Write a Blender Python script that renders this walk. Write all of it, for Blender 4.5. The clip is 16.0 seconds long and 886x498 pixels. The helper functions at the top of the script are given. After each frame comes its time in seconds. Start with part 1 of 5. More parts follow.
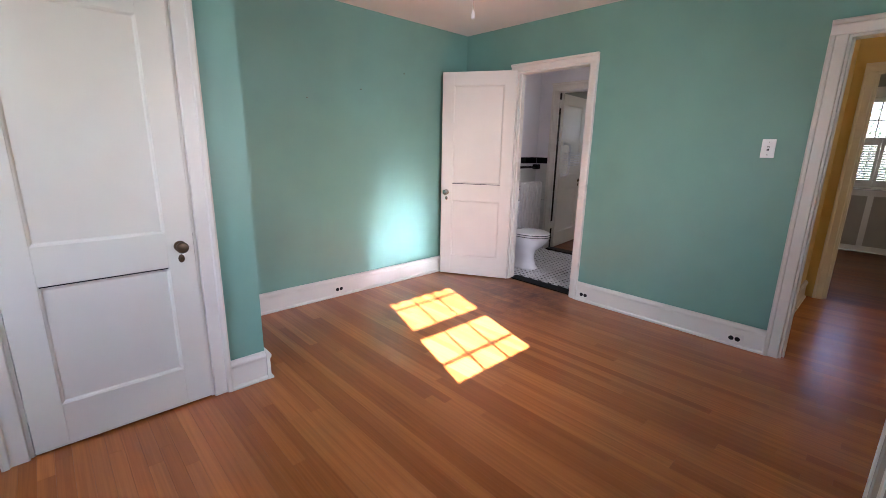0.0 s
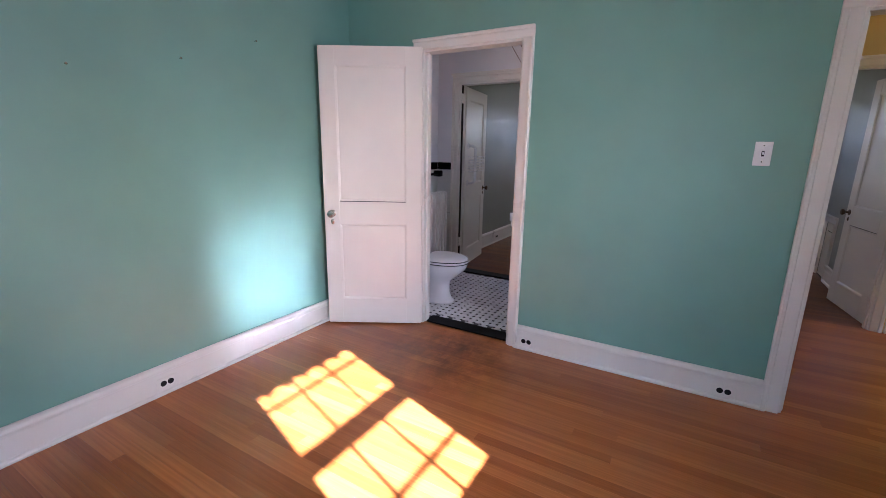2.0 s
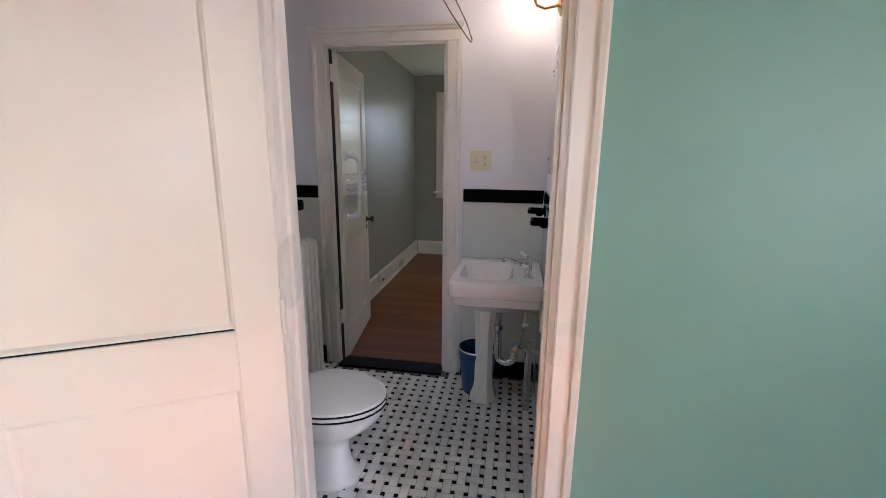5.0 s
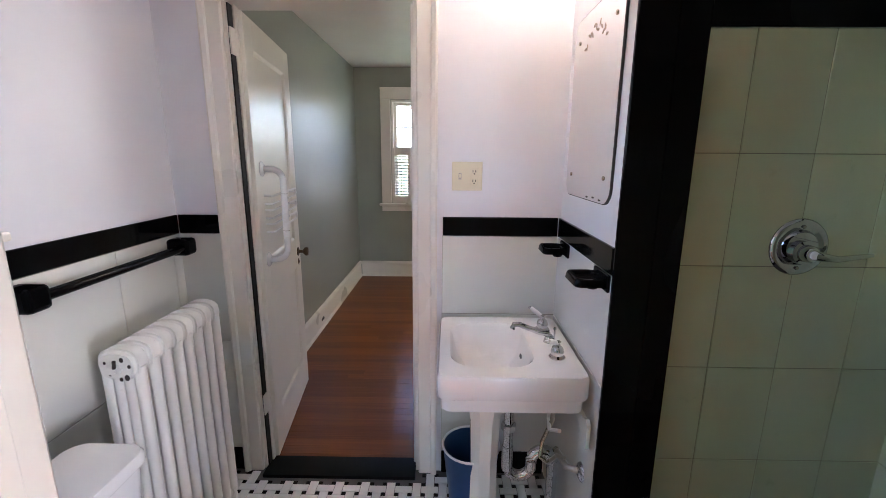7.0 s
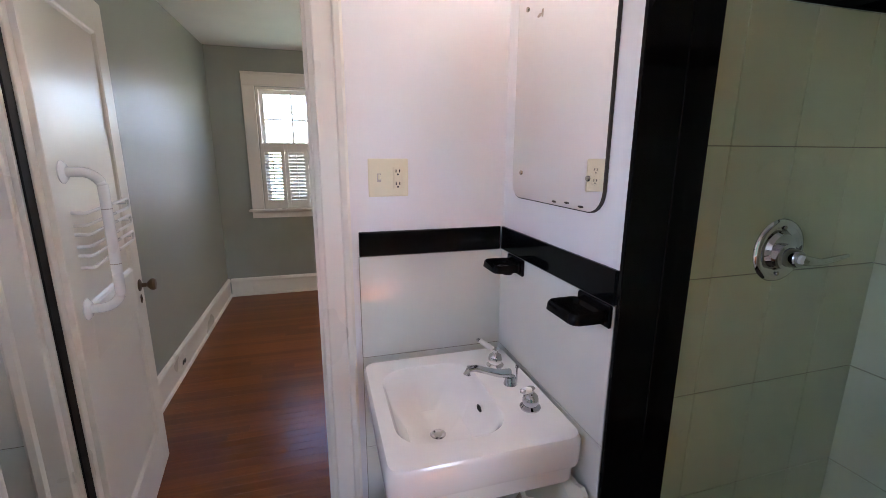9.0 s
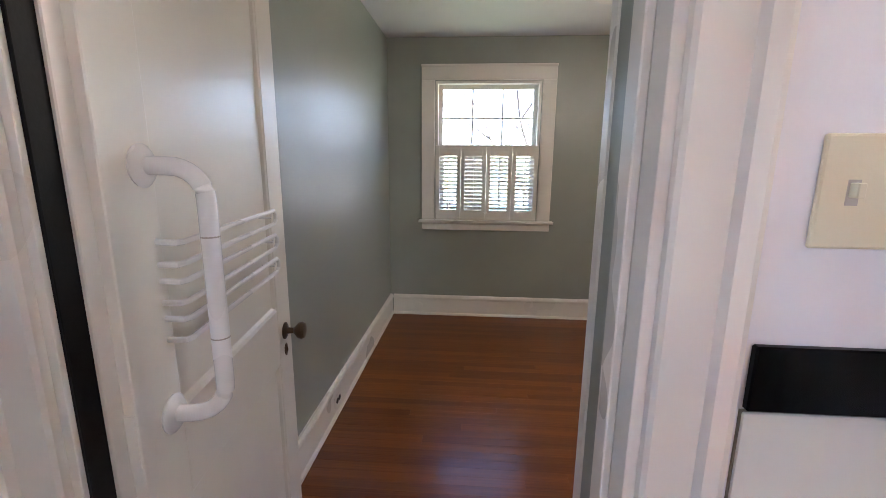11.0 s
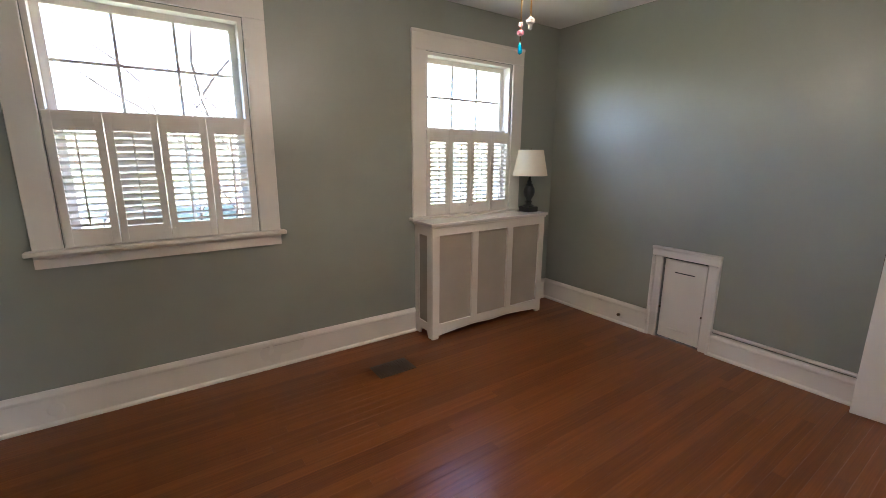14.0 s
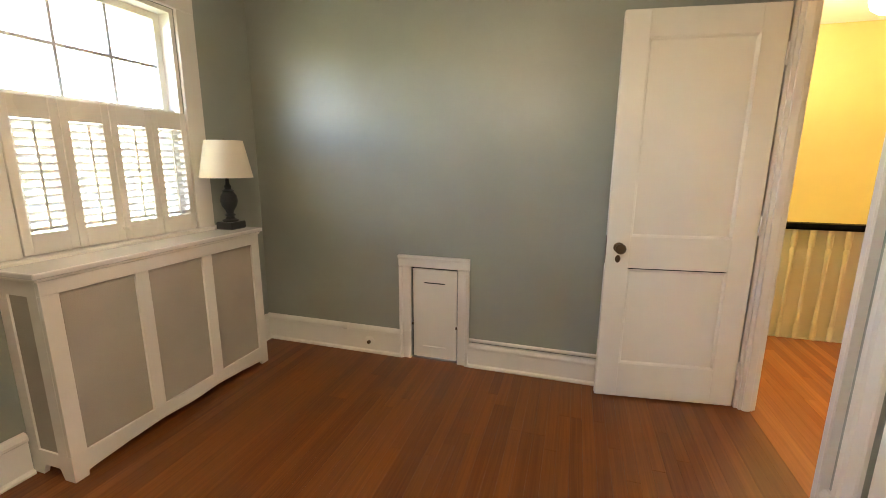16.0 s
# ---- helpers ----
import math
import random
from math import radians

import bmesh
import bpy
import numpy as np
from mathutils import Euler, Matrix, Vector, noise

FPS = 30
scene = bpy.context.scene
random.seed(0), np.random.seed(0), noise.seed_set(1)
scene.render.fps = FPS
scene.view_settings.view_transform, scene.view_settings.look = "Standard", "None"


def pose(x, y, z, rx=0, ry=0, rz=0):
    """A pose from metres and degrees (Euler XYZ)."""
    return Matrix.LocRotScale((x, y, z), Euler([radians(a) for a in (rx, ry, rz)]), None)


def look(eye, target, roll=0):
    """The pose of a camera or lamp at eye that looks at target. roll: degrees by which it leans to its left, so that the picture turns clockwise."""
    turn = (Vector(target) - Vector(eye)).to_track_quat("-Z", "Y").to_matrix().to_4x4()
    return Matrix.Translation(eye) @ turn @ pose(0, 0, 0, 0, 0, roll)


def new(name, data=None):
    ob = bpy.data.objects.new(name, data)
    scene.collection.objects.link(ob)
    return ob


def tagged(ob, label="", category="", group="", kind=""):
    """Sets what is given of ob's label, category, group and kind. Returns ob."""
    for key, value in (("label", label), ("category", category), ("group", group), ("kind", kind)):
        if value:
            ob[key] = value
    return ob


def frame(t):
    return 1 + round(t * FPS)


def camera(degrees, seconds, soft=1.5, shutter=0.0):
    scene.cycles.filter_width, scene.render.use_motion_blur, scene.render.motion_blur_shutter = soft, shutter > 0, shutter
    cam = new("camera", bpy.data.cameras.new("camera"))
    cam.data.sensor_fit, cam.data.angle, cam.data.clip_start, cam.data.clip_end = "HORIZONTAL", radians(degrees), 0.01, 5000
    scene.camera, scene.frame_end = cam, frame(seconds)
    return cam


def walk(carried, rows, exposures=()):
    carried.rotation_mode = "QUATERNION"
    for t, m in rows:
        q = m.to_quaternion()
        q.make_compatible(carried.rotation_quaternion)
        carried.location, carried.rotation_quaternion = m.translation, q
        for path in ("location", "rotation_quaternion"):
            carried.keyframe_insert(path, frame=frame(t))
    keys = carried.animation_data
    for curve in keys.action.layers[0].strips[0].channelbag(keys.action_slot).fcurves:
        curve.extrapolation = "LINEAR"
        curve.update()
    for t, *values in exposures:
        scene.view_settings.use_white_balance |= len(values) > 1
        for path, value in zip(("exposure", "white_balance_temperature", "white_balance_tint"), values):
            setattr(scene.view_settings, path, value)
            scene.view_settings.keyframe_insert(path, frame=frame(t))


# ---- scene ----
cam = camera(92.5, 16.0, 0.75)
PATH = [
    (0, (-0.14, 0.025, 1.344), (1.198, 1.436, 0.874), 1.1),
    (0.5, (-0.039, 0.098, 1.371), (1.459, 1.337, 0.898), 1.0),
    (1, (0.081, 0.332, 1.379), (1.691, 1.427, 0.923), 1.1),
    (1.5, (0.286, 0.613, 1.347), (1.952, 1.622, 0.891), 1.1),
    (2, (0.612, 0.924, 1.362), (2.298, 1.898, 0.907), 1.0),
    (2.5, (0.854, 1.3, 1.399), (2.603, 2.153, 0.939), 1.0),
    (3, (1.174, 1.555, 1.4), (3.006, 2.209, 0.938), 0.7),
    (3.5, (1.540, 1.742, 1.418), (3.404, 2.300, 0.954), 0.7),
    (4, (1.784, 1.859, 1.424), (3.676, 2.306, 0.957), 0.4),
    (4.2, (1.888, 1.905, 1.42), (3.797, 2.297, 0.965), 0.4),
    (6.3, (2.863, 2.221, 1.461), (4.798, 2.48, 1.029), 0.6),
    (6.5, (2.956, 2.253, 1.463), (4.896, 2.476, 1.032), 0.6),
    (7, (3.102, 2.322, 1.471), (5.055, 2.349, 1.044), 0.4),
    (7.5, (3.179, 2.435, 1.487), (5.112, 2.159, 1.056), 0.3),
    (8, (3.241, 2.512, 1.482), (5.111, 1.95, 1.051), 0.3),
    (8.5, (3.353, 2.533, 1.46), (5.197, 1.891, 1.027), 0.2),
    (9, (3.532, 2.455, 1.462), (5.408, 1.914, 1.028), 0.2),
    (9.5, (3.675, 2.429, 1.456), (5.615, 2.21, 1.023), 0.3),
    (9.7, (3.753, 2.442, 1.456), (5.704, 2.368, 1.022), 0.3),
    (11.8, (4.74, 2.838, 1.4), (6.694, 2.992, 1.003), 0.5),
    (12, (4.802, 2.869, 1.401), (6.761, 2.886, 1.0), 0.6),
    (12.5, (4.954, 2.862, 1.407), (6.888, 2.558, 0.998), 0.4),
    (13, (5.168, 2.796, 1.432), (7.027, 2.194, 1.003), 0.6),
    (13.5, (5.323, 2.725, 1.389), (7.068, 1.843, 0.968), 0.5),
    (14, (5.486, 2.639, 1.367), (7.092, 1.527, 0.937), 0.3),
    (14.5, (5.63, 2.524, 1.325), (7.064, 1.193, 0.909), 0.2),
    (15, (5.804, 2.361, 1.326), (7.023, 0.832, 0.908), 0.1),
    (15.5, (5.965, 2.206, 1.297), (6.908, 0.491, 0.884), 0.4),
    (16, (6.105, 2.002, 1.302), (6.681, 0.129, 0.899), 0.3),
]
EXPOSURES = [(0, 4.5, 5500, 25), (0.5, 4.5, 5700, 24), (1, 4.45, 6200, 19), (1.5, 4.45, 6000, 18), (2, 4.4, 5200, 29), (2.5, 4.2, 5200, 32), (3, 4.1, 5900, 16), (3.5, 4.05, 7300, 1), (4.2, 4.3, 6300, 16), (6.3, 5.3, 5300, 22), (7.3, 5.6, 5500, 22), (9.7, 5.5, 5500, 25), (11.8, 5.6, 5600, 24), (13, 5.6, 5600, 27), (14, 5.65, 5700, 25), (14.5, 5.75, 6500, 27), (15, 5.8, 7000, 25), (15.5, 6.05, 7000, 22), (16, 6.2, 6700, 20)]
walk(cam, [(t, look(eye, target, roll)) for t, eye, target, roll in PATH], EXPOSURES)

# ---- light ----
scene.cycles.blur_glossy, scene.cycles.caustics_reflective = 0.0, True
SUN_DIR = Vector((0.34, 1.0, -0.527)).normalized()
sun_data = bpy.data.lights.new("sun", "SUN")
sun_data.energy, sun_data.angle, sun_data.color = 5.0, radians(0.5), (1.0, 0.98, 0.96)
sun = new("sun", sun_data)
sun.matrix_world = look((0, 0, 10), Vector((0, 0, 10)) + SUN_DIR)
world = bpy.data.worlds.new("world")
scene.world = world
world.use_nodes = True
wn = world.node_tree
sky = wn.nodes.new("ShaderNodeTexSky")
sky.sky_type, sky.sun_disc = "NISHITA", False
sky.sun_elevation = math.asin(-SUN_DIR.z)
sky.sun_rotation = math.atan2(-SUN_DIR.x, -SUN_DIR.y)
wn.links.new(sky.outputs["Color"], wn.nodes["Background"].inputs["Color"])
wn.nodes["Background"].inputs["Strength"].default_value = 0.05


def lamp(name, kind, place, power, colour, size=0.1):
    data = bpy.data.lights.new(name, kind)
    data.energy, data.color = power, colour
    if kind == "POINT":
        data.shadow_soft_size = size
    ob = new(name, data)
    ob.location = place
    return ob


lamp("bath_bulb", "POINT", (4.56, 2.0, 2.24), 0.13, (1.0, 0.76, 0.62), 0.04)
# fill lamp added in the south window, aimed to brighten the north wall
south_fill = lamp("window_fill", "AREA", (1.130, -0.41, 1.450), 0.62, (1.0, 0.96, 0.92))
south_fill.data.shape, south_fill.data.size, south_fill.data.size_y = "RECTANGLE", 0.76, 1.00
south_fill.data.spread = radians(92)
south_fill.matrix_world = look((1.130, -0.41, 1.450), (2.700, 3.35, 0.900))
# fill lamp added at the invented side window to lift the green room
west_fill = lamp("window_fill", "AREA", (-1.30, 1.35, 1.45), 0.42, (0.96, 0.98, 1.0))
west_fill.data.shape, west_fill.data.size, west_fill.data.size_y = "RECTANGLE", 0.80, 1.05
west_fill.matrix_world = look((-1.30, 1.35, 1.45), (1.0, 1.35, 1.30))
# fill lamp added at the unseen bath window to brighten basin and panels
bath_fill = lamp("window_fill", "AREA", (3.76, 3.462, 1.66), 0.035, (0.94, 0.97, 1.0))
bath_fill.data.shape, bath_fill.data.size, bath_fill.data.size_y = "RECTANGLE", 0.46, 0.70
bath_fill.matrix_world = look((3.76, 3.462, 1.66), (3.95, 2.0, 1.10))
lamp("fan_bulb", "POINT", (6.60, 1.53, 1.93), 0.14, (1.0, 0.78, 0.5), 0.08)
lamp("hall_bulb", "POINT", (4.25, -1.55, 2.20), 0.28, (1.0, 0.86, 0.55), 0.07)


# ---- materials ----
def node_mat(name):
    m = bpy.data.materials.new(name)
    m.use_nodes = True
    return m, m.node_tree, m.node_tree.nodes["Principled BSDF"]


def position(nt, scale=(1, 1, 1), jitter=False):
    """World position, scaled; with jitter, shifted per object."""
    geo = nt.nodes.new("ShaderNodeNewGeometry")
    mul = nt.nodes.new("ShaderNodeVectorMath")
    mul.operation = "MULTIPLY"
    mul.inputs[1].default_value = scale
    nt.links.new(geo.outputs["Position"], mul.inputs[0])
    if not jitter:
        return mul.outputs[0]
    info = nt.nodes.new("ShaderNodeObjectInfo")
    off = nt.nodes.new("ShaderNodeVectorMath")
    off.operation = "MULTIPLY_ADD"
    off.inputs[1].default_value = (91.0, 37.0, 53.0)
    nt.links.new(info.outputs["Random"], off.inputs[0])
    nt.links.new(mul.outputs[0], off.inputs[2])
    return off.outputs[0]


def noise_tex(nt, vec, scale, detail=4.0, rough=0.55):
    n = nt.nodes.new("ShaderNodeTexNoise")
    n.inputs["Scale"].default_value, n.inputs["Detail"].default_value, n.inputs["Roughness"].default_value = scale, detail, rough
    nt.links.new(vec, n.inputs["Vector"])
    return n.outputs["Fac"]


def mix(nt, fac, a, b):
    m = nt.nodes.new("ShaderNodeMix")
    m.data_type = "RGBA"
    for slot, v in ((0, fac), (6, a), (7, b)):
        if isinstance(v, bpy.types.NodeSocket):
            nt.links.new(v, m.inputs[slot])
        else:
            m.inputs[slot].default_value = v if slot == 0 else (*v, 1)
    return m.outputs[2]


def span(nt, fac, a, b, lo=0.35, hi=0.65):
    m = nt.nodes.new("ShaderNodeMapRange")
    for i, v in ((1, lo), (2, hi), (3, a), (4, b)):
        m.inputs[i].default_value = v
    nt.links.new(fac, m.inputs[0])
    return m.outputs[0]


def bump(nt, bsdf, fac, strength, dist):
    b = nt.nodes.new("ShaderNodeBump")
    b.inputs["Strength"].default_value, b.inputs["Distance"].default_value = strength, dist
    nt.links.new(fac, b.inputs["Height"])
    nt.links.new(b.outputs[0], bsdf.inputs["Normal"])


def paint(name, base, rough=0.45, vary=0.05, grain=140.0, relief=0.12, metal=0.0, dirt=None, coat=0.0, spec=0.5):
    """Paint, enamel, metal: two scales of tone, fine relief, uneven gloss, optional stains."""
    m, nt, p = node_mat(name)
    pos = position(nt)
    big, fine = noise_tex(nt, pos, 1.7, 3), noise_tex(nt, pos, grain, 3)
    dark, light = [c * (1 - vary) for c in base], [min(1, c * (1 + vary)) for c in base]
    col = mix(nt, span(nt, big, 0, 1), dark, light)
    if dirt:
        spots = span(nt, noise_tex(nt, pos, 9.0, 6, 0.7), 0, 0.8, 0.62, 0.75)
        col = mix(nt, spots, col, dirt)
    nt.links.new(col, p.inputs["Base Color"])
    nt.links.new(span(nt, big, max(0.02, rough - 0.05), rough + 0.05), p.inputs["Roughness"])
    p.inputs["Metallic"].default_value = metal
    p.inputs["Coat Weight"].default_value = coat
    p.inputs["Specular IOR Level"].default_value = spec
    if relief:
        bump(nt, p, fine, relief, 0.002)
    return m


def wood_floor(name, dark, light, rough, coat, coat_rough, coat_ior, spec, worn=None, spread=0.42, streak=0.10):
    """Varnished strip boards with the grain along y; worn: the middle of a dark trodden stain."""
    m, nt, p = node_mat(name)
    info = nt.nodes.new("ShaderNodeObjectInfo")
    grain = noise_tex(nt, position(nt, (70, 1.3, 20), True), 1.0, 6, 0.6)
    vein = noise_tex(nt, position(nt, (210, 3.0, 60), True), 1.0, 3, 0.5)
    broad = noise_tex(nt, position(nt, (1.1, 0.45, 1)), 1.0, 3, 0.5)
    mid = [(a + b) / 2 for a, b in zip(dark, light)]
    tone = mix(nt, span(nt, info.outputs["Random"], 0.5 - spread, 0.5 + spread, 0.2, 0.8), dark, light)
    tone = mix(nt, span(nt, broad, 0.0, 0.4), tone, mid)
    col = mix(nt, span(nt, grain, 0, 0.45, 0.40, 0.68), tone, [c * 0.66 for c in dark])
    col = mix(nt, span(nt, vein, 0, streak, 0.45, 0.7), col, [c * 1.3 for c in light])
    scuff = noise_tex(nt, position(nt), 2.6, 6, 0.7)
    col = mix(nt, span(nt, scuff, 0, 0.3, 0.68, 0.85), col, [c * 0.45 for c in dark])
    if worn:
        far = nt.nodes.new("ShaderNodeVectorMath")
        far.operation = "DISTANCE"
        far.inputs[1].default_value = worn
        nt.links.new(position(nt), far.inputs[0])
        patchy = nt.nodes.new("ShaderNodeMath")
        patchy.operation = "MULTIPLY"
        nt.links.new(span(nt, far.outputs["Value"], 1.0, 0.0, 0.1, 0.8), patchy.inputs[0])
        nt.links.new(span(nt, noise_tex(nt, position(nt), 5.0, 6, 0.7), 0.1, 0.9, 0.38, 0.62), patchy.inputs[1])
        col = mix(nt, patchy.outputs[0], col, [c * 0.35 for c in dark])
    nt.links.new(col, p.inputs["Base Color"])
    nt.links.new(span(nt, broad, rough - 0.05, rough + 0.06), p.inputs["Roughness"])
    p.inputs["Coat Weight"].default_value, p.inputs["Coat Roughness"].default_value = coat, coat_rough
    p.inputs["Coat IOR"].default_value, p.inputs["Specular IOR Level"].default_value = coat_ior, spec
    wavy = noise_tex(nt, position(nt, (7, 2.0, 7)), 1.0, 3)
    bump(nt, p, wavy, 0.06, 0.01)
    nt.links.new(p.inputs["Normal"].links[0].from_socket, p.inputs["Coat Normal"])
    return m


def glass_mat(name):
    m, nt, p = node_mat(name)
    p.inputs["Base Color"].default_value = (1, 1, 1, 1)
    p.inputs["Roughness"].default_value = 0.0
    p.inputs["Transmission Weight"].default_value = 1.0
    p.inputs["IOR"].default_value = 1.05
    return m


def glow(name, base, colour, strength):
    m, nt, p = node_mat(name)
    p.inputs["Base Color"].default_value = (*base, 1)
    p.inputs["Roughness"].default_value = 0.4
    p.inputs["Emission Color"].default_value = (*colour, 1)
    p.inputs["Emission Strength"].default_value = strength
    return m


def vary_tile(name, base, rough, spread=0.08):
    """Glazed tile, each piece a little different."""
    m, nt, p = node_mat(name)
    info = nt.nodes.new("ShaderNodeObjectInfo")
    col = mix(nt, info.outputs["Random"], [c * (1 - spread) for c in base], [min(1, c * (1 + spread)) for c in base])
    pos = position(nt)
    soil = span(nt, noise_tex(nt, pos, 6, 5, 0.65), 0, 0.25, 0.5, 0.75)
    nt.links.new(mix(nt, soil, col, [c * 0.6 for c in base]), p.inputs["Base Color"])
    p.inputs["Roughness"].default_value = rough
    bump(nt, p, noise_tex(nt, pos, 14, 2), 0.04, 0.01)
    return m


TEAL = paint("teal_paint", (0.175, 0.345, 0.28), 0.42, 0.05, 160, 0.15)
GREY = paint("grey_green_paint", (0.288, 0.302, 0.256), 0.38, 0.05, 160, 0.15)
LILAC = paint("bath_white_paint", (0.74, 0.725, 0.745), 0.38, 0.03, 130, 0.12)
YELLOW = paint("yellow_paint", (0.66, 0.49, 0.18), 0.45, 0.05, 150, 0.12)
CEIL = paint("ceiling_paint", (0.74, 0.72, 0.68), 0.6, 0.04, 120, 0.2)
TRIM = paint("white_trim_paint", (0.74, 0.70, 0.63), 0.32, 0.04, 60, 0.10)
DOORP = paint("white_door_paint", (0.74, 0.705, 0.62), 0.33, 0.04, 70, 0.08)
OAK = wood_floor("oak_boards", (0.30, 0.080, 0.012), (0.52, 0.172, 0.038), 0.36, 1.0, 0.25, 1.40, 0.12, worn=(3.0, 2.25, 0.0))
OAK_RED = wood_floor("red_oak_boards", (0.13, 0.034, 0.006), (0.225, 0.070, 0.012), 0.36, 0.5, 0.20, 1.5, 0.15, spread=0.42, streak=0.30)
SUBFLOOR = paint("dark_joint", (0.05, 0.025, 0.012), 0.7)
BLACK = paint("black_glass", (0.003, 0.003, 0.003), 0.07, 0.3, 30, 0.02, spec=0.09)
SLATE = paint("black_slate", (0.003, 0.003, 0.003), 0.5, 0.3, 40, 0.1, spec=0.15)
VITRO = paint("cream_glass_panel", (0.66, 0.655, 0.60), 0.07, 0.04, 8, 0.004)
SHOWER = paint("green_glass_panel", (0.52, 0.54, 0.37), 0.14, 0.06, 8, 0.03, dirt=(0.42, 0.435, 0.29))
SHOWER_TOP = paint("shower_paint", (0.55, 0.60, 0.50), 0.4)
JOINT = paint("old_joint", (0.22, 0.20, 0.15), 0.8)
GROUT = paint("dark_grout", (0.10, 0.095, 0.09), 0.85, 0.2, 90, 0.3)
TILE_W = vary_tile("white_mosaic", (0.77, 0.76, 0.74), 0.25)
TILE_K = paint("black_mosaic", (0.008, 0.008, 0.009), 0.25, spec=0.3)
PORC = paint("porcelain", (0.80, 0.79, 0.78), 0.09, 0.02, 10, 0.0, coat=0.3)
PORC_OLD = paint("aged_porcelain", (0.76, 0.72, 0.64), 0.14, 0.04, 10, 0.02, coat=0.2)
CHROME = paint("chrome", (0.58, 0.58, 0.59), 0.07, 0.1, 40, 0.02, metal=1.0)
BRASS_OLD = paint("dark_bronze", (0.12, 0.085, 0.055), 0.32, 0.3, 60, 0.1, metal=1.0)
NICKEL = paint("worn_nickel", (0.42, 0.38, 0.32), 0.25, 0.2, 60, 0.05, metal=1.0)
BRASS = paint("brass", (0.62, 0.40, 0.16), 0.25, 0.15, 60, 0.05, metal=1.0)
MIRROR = paint("mirror_silver", (0.86, 0.86, 0.85), 0.015, 0.02, 5, 0.0, metal=1.0)
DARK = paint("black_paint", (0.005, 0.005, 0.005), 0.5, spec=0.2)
RADP = paint("radiator_enamel", (0.70, 0.67, 0.62), 0.35, 0.05, 45, 0.25, dirt=(0.52, 0.47, 0.40))
CHIP = paint("bare_iron", (0.035, 0.025, 0.02), 0.6)
IVORY = paint("ivory_plastic", (0.68, 0.62, 0.44), 0.35, 0.03)
WHITE_PL = paint("white_plastic", (0.78, 0.77, 0.75), 0.3, 0.02)
BLUE = paint("blue_plastic", (0.012, 0.045, 0.13), 0.35, 0.1)
MESH = paint("cane_grille", (0.40, 0.355, 0.29), 0.6, 0.10, 260, 0.6)
COVER_TOP = paint("cover_gloss_white", (0.76, 0.73, 0.70), 0.11, 0.03, 30, 0.05)
SHADE = paint("linen_shade", (0.80, 0.73, 0.58), 0.75, 0.04, 300, 0.3)
LAMPB = paint("dark_bronze_lamp", (0.018, 0.02, 0.022), 0.4, 0.3, 60, 0.2)
PIPE = paint("painted_pipe", (0.42, 0.38, 0.33), 0.35, 0.2, 40, 0.1)
CORD = paint("brown_cord", (0.10, 0.03, 0.02), 0.6)
PANE = glass_mat("window_glass")
FROST = glow("lit_glass_shade", (0.9, 0.85, 0.75), (1.0, 0.86, 0.62), 0.6)
GLOBE = paint("white_glass_globe", (0.80, 0.77, 0.72), 0.15, 0.02, 10, 0.0)
BULB = glow("lit_globe", (0.9, 0.85, 0.75), (1.0, 0.84, 0.5), 1.2)
BLUE_GLASS = paint("blue_bead", (0.0, 0.22, 0.40), 0.1)
PINK_GLASS = paint("pink_bead", (0.55, 0.20, 0.26), 0.1)
CLEAR = paint("clear_bead", (0.62, 0.60, 0.56), 0.08)
BARK = paint("bark", (0.055, 0.043, 0.034), 0.9, 0.3, 12, 0.8)
LEAF = paint("leaf", (0.07, 0.10, 0.045), 0.6, 0.3, 5, 0.0)
GRASS = paint("lawn", (0.07, 0.085, 0.035), 0.9, 0.3, 3, 0.3)
SIDING = paint("pale_siding", (0.55, 0.54, 0.50), 0.7, 0.06, 4, 0.2)
ROOF = paint("grey_shingle", (0.13, 0.13, 0.135), 0.9, 0.2, 20, 0.5)
REGISTER = paint("brown_register", (0.035, 0.015, 0.008), 0.45, 0.2)


# ---- mesh helpers ----
def link(name, bm, material, parent=None, smooth=False):
    me = bpy.data.meshes.new(name)
    bmesh.ops.recalc_face_normals(bm, faces=bm.faces)
    bm.to_mesh(me)
    bm.free()
    me.materials.append(material)
    if smooth:
        for f in me.polygons:
            f.use_smooth = True
        me.set_sharp_from_angle(angle=radians(40))
    ob = new(name, me)
    ob.parent = parent
    return ob


def part(name, bm, material, parent, label="", smooth=False):
    ob = link(name, bm, material, parent, smooth)
    return tagged(ob, label) if label else ob


def thing(name, m, label, category, group="", kind=""):
    ob = new(name)
    ob.empty_display_size = 0.1
    ob.matrix_world = m
    return tagged(ob, label, category, group, kind)


def box(x0, y0, z0, x1, y1, z1, bev=0.0, bm=None, seg=1):
    own = bmesh.new()
    bmesh.ops.create_cube(own, size=1.0)
    for v in own.verts:
        v.co = Vector((x0 + (v.co.x + 0.5) * (x1 - x0), y0 + (v.co.y + 0.5) * (y1 - y0), z0 + (v.co.z + 0.5) * (z1 - z0)))
    if bev:
        bmesh.ops.bevel(own, geom=own.edges[:], offset=bev, segments=seg, affect="EDGES", profile=0.5)
    return merge(bm, own)


def merge(bm, own):
    if bm is None:
        return own
    seen = {v: bm.verts.new(v.co) for v in own.verts}
    for f in own.faces:
        bm.faces.new([seen[v] for v in f.verts])
    own.free()
    return bm


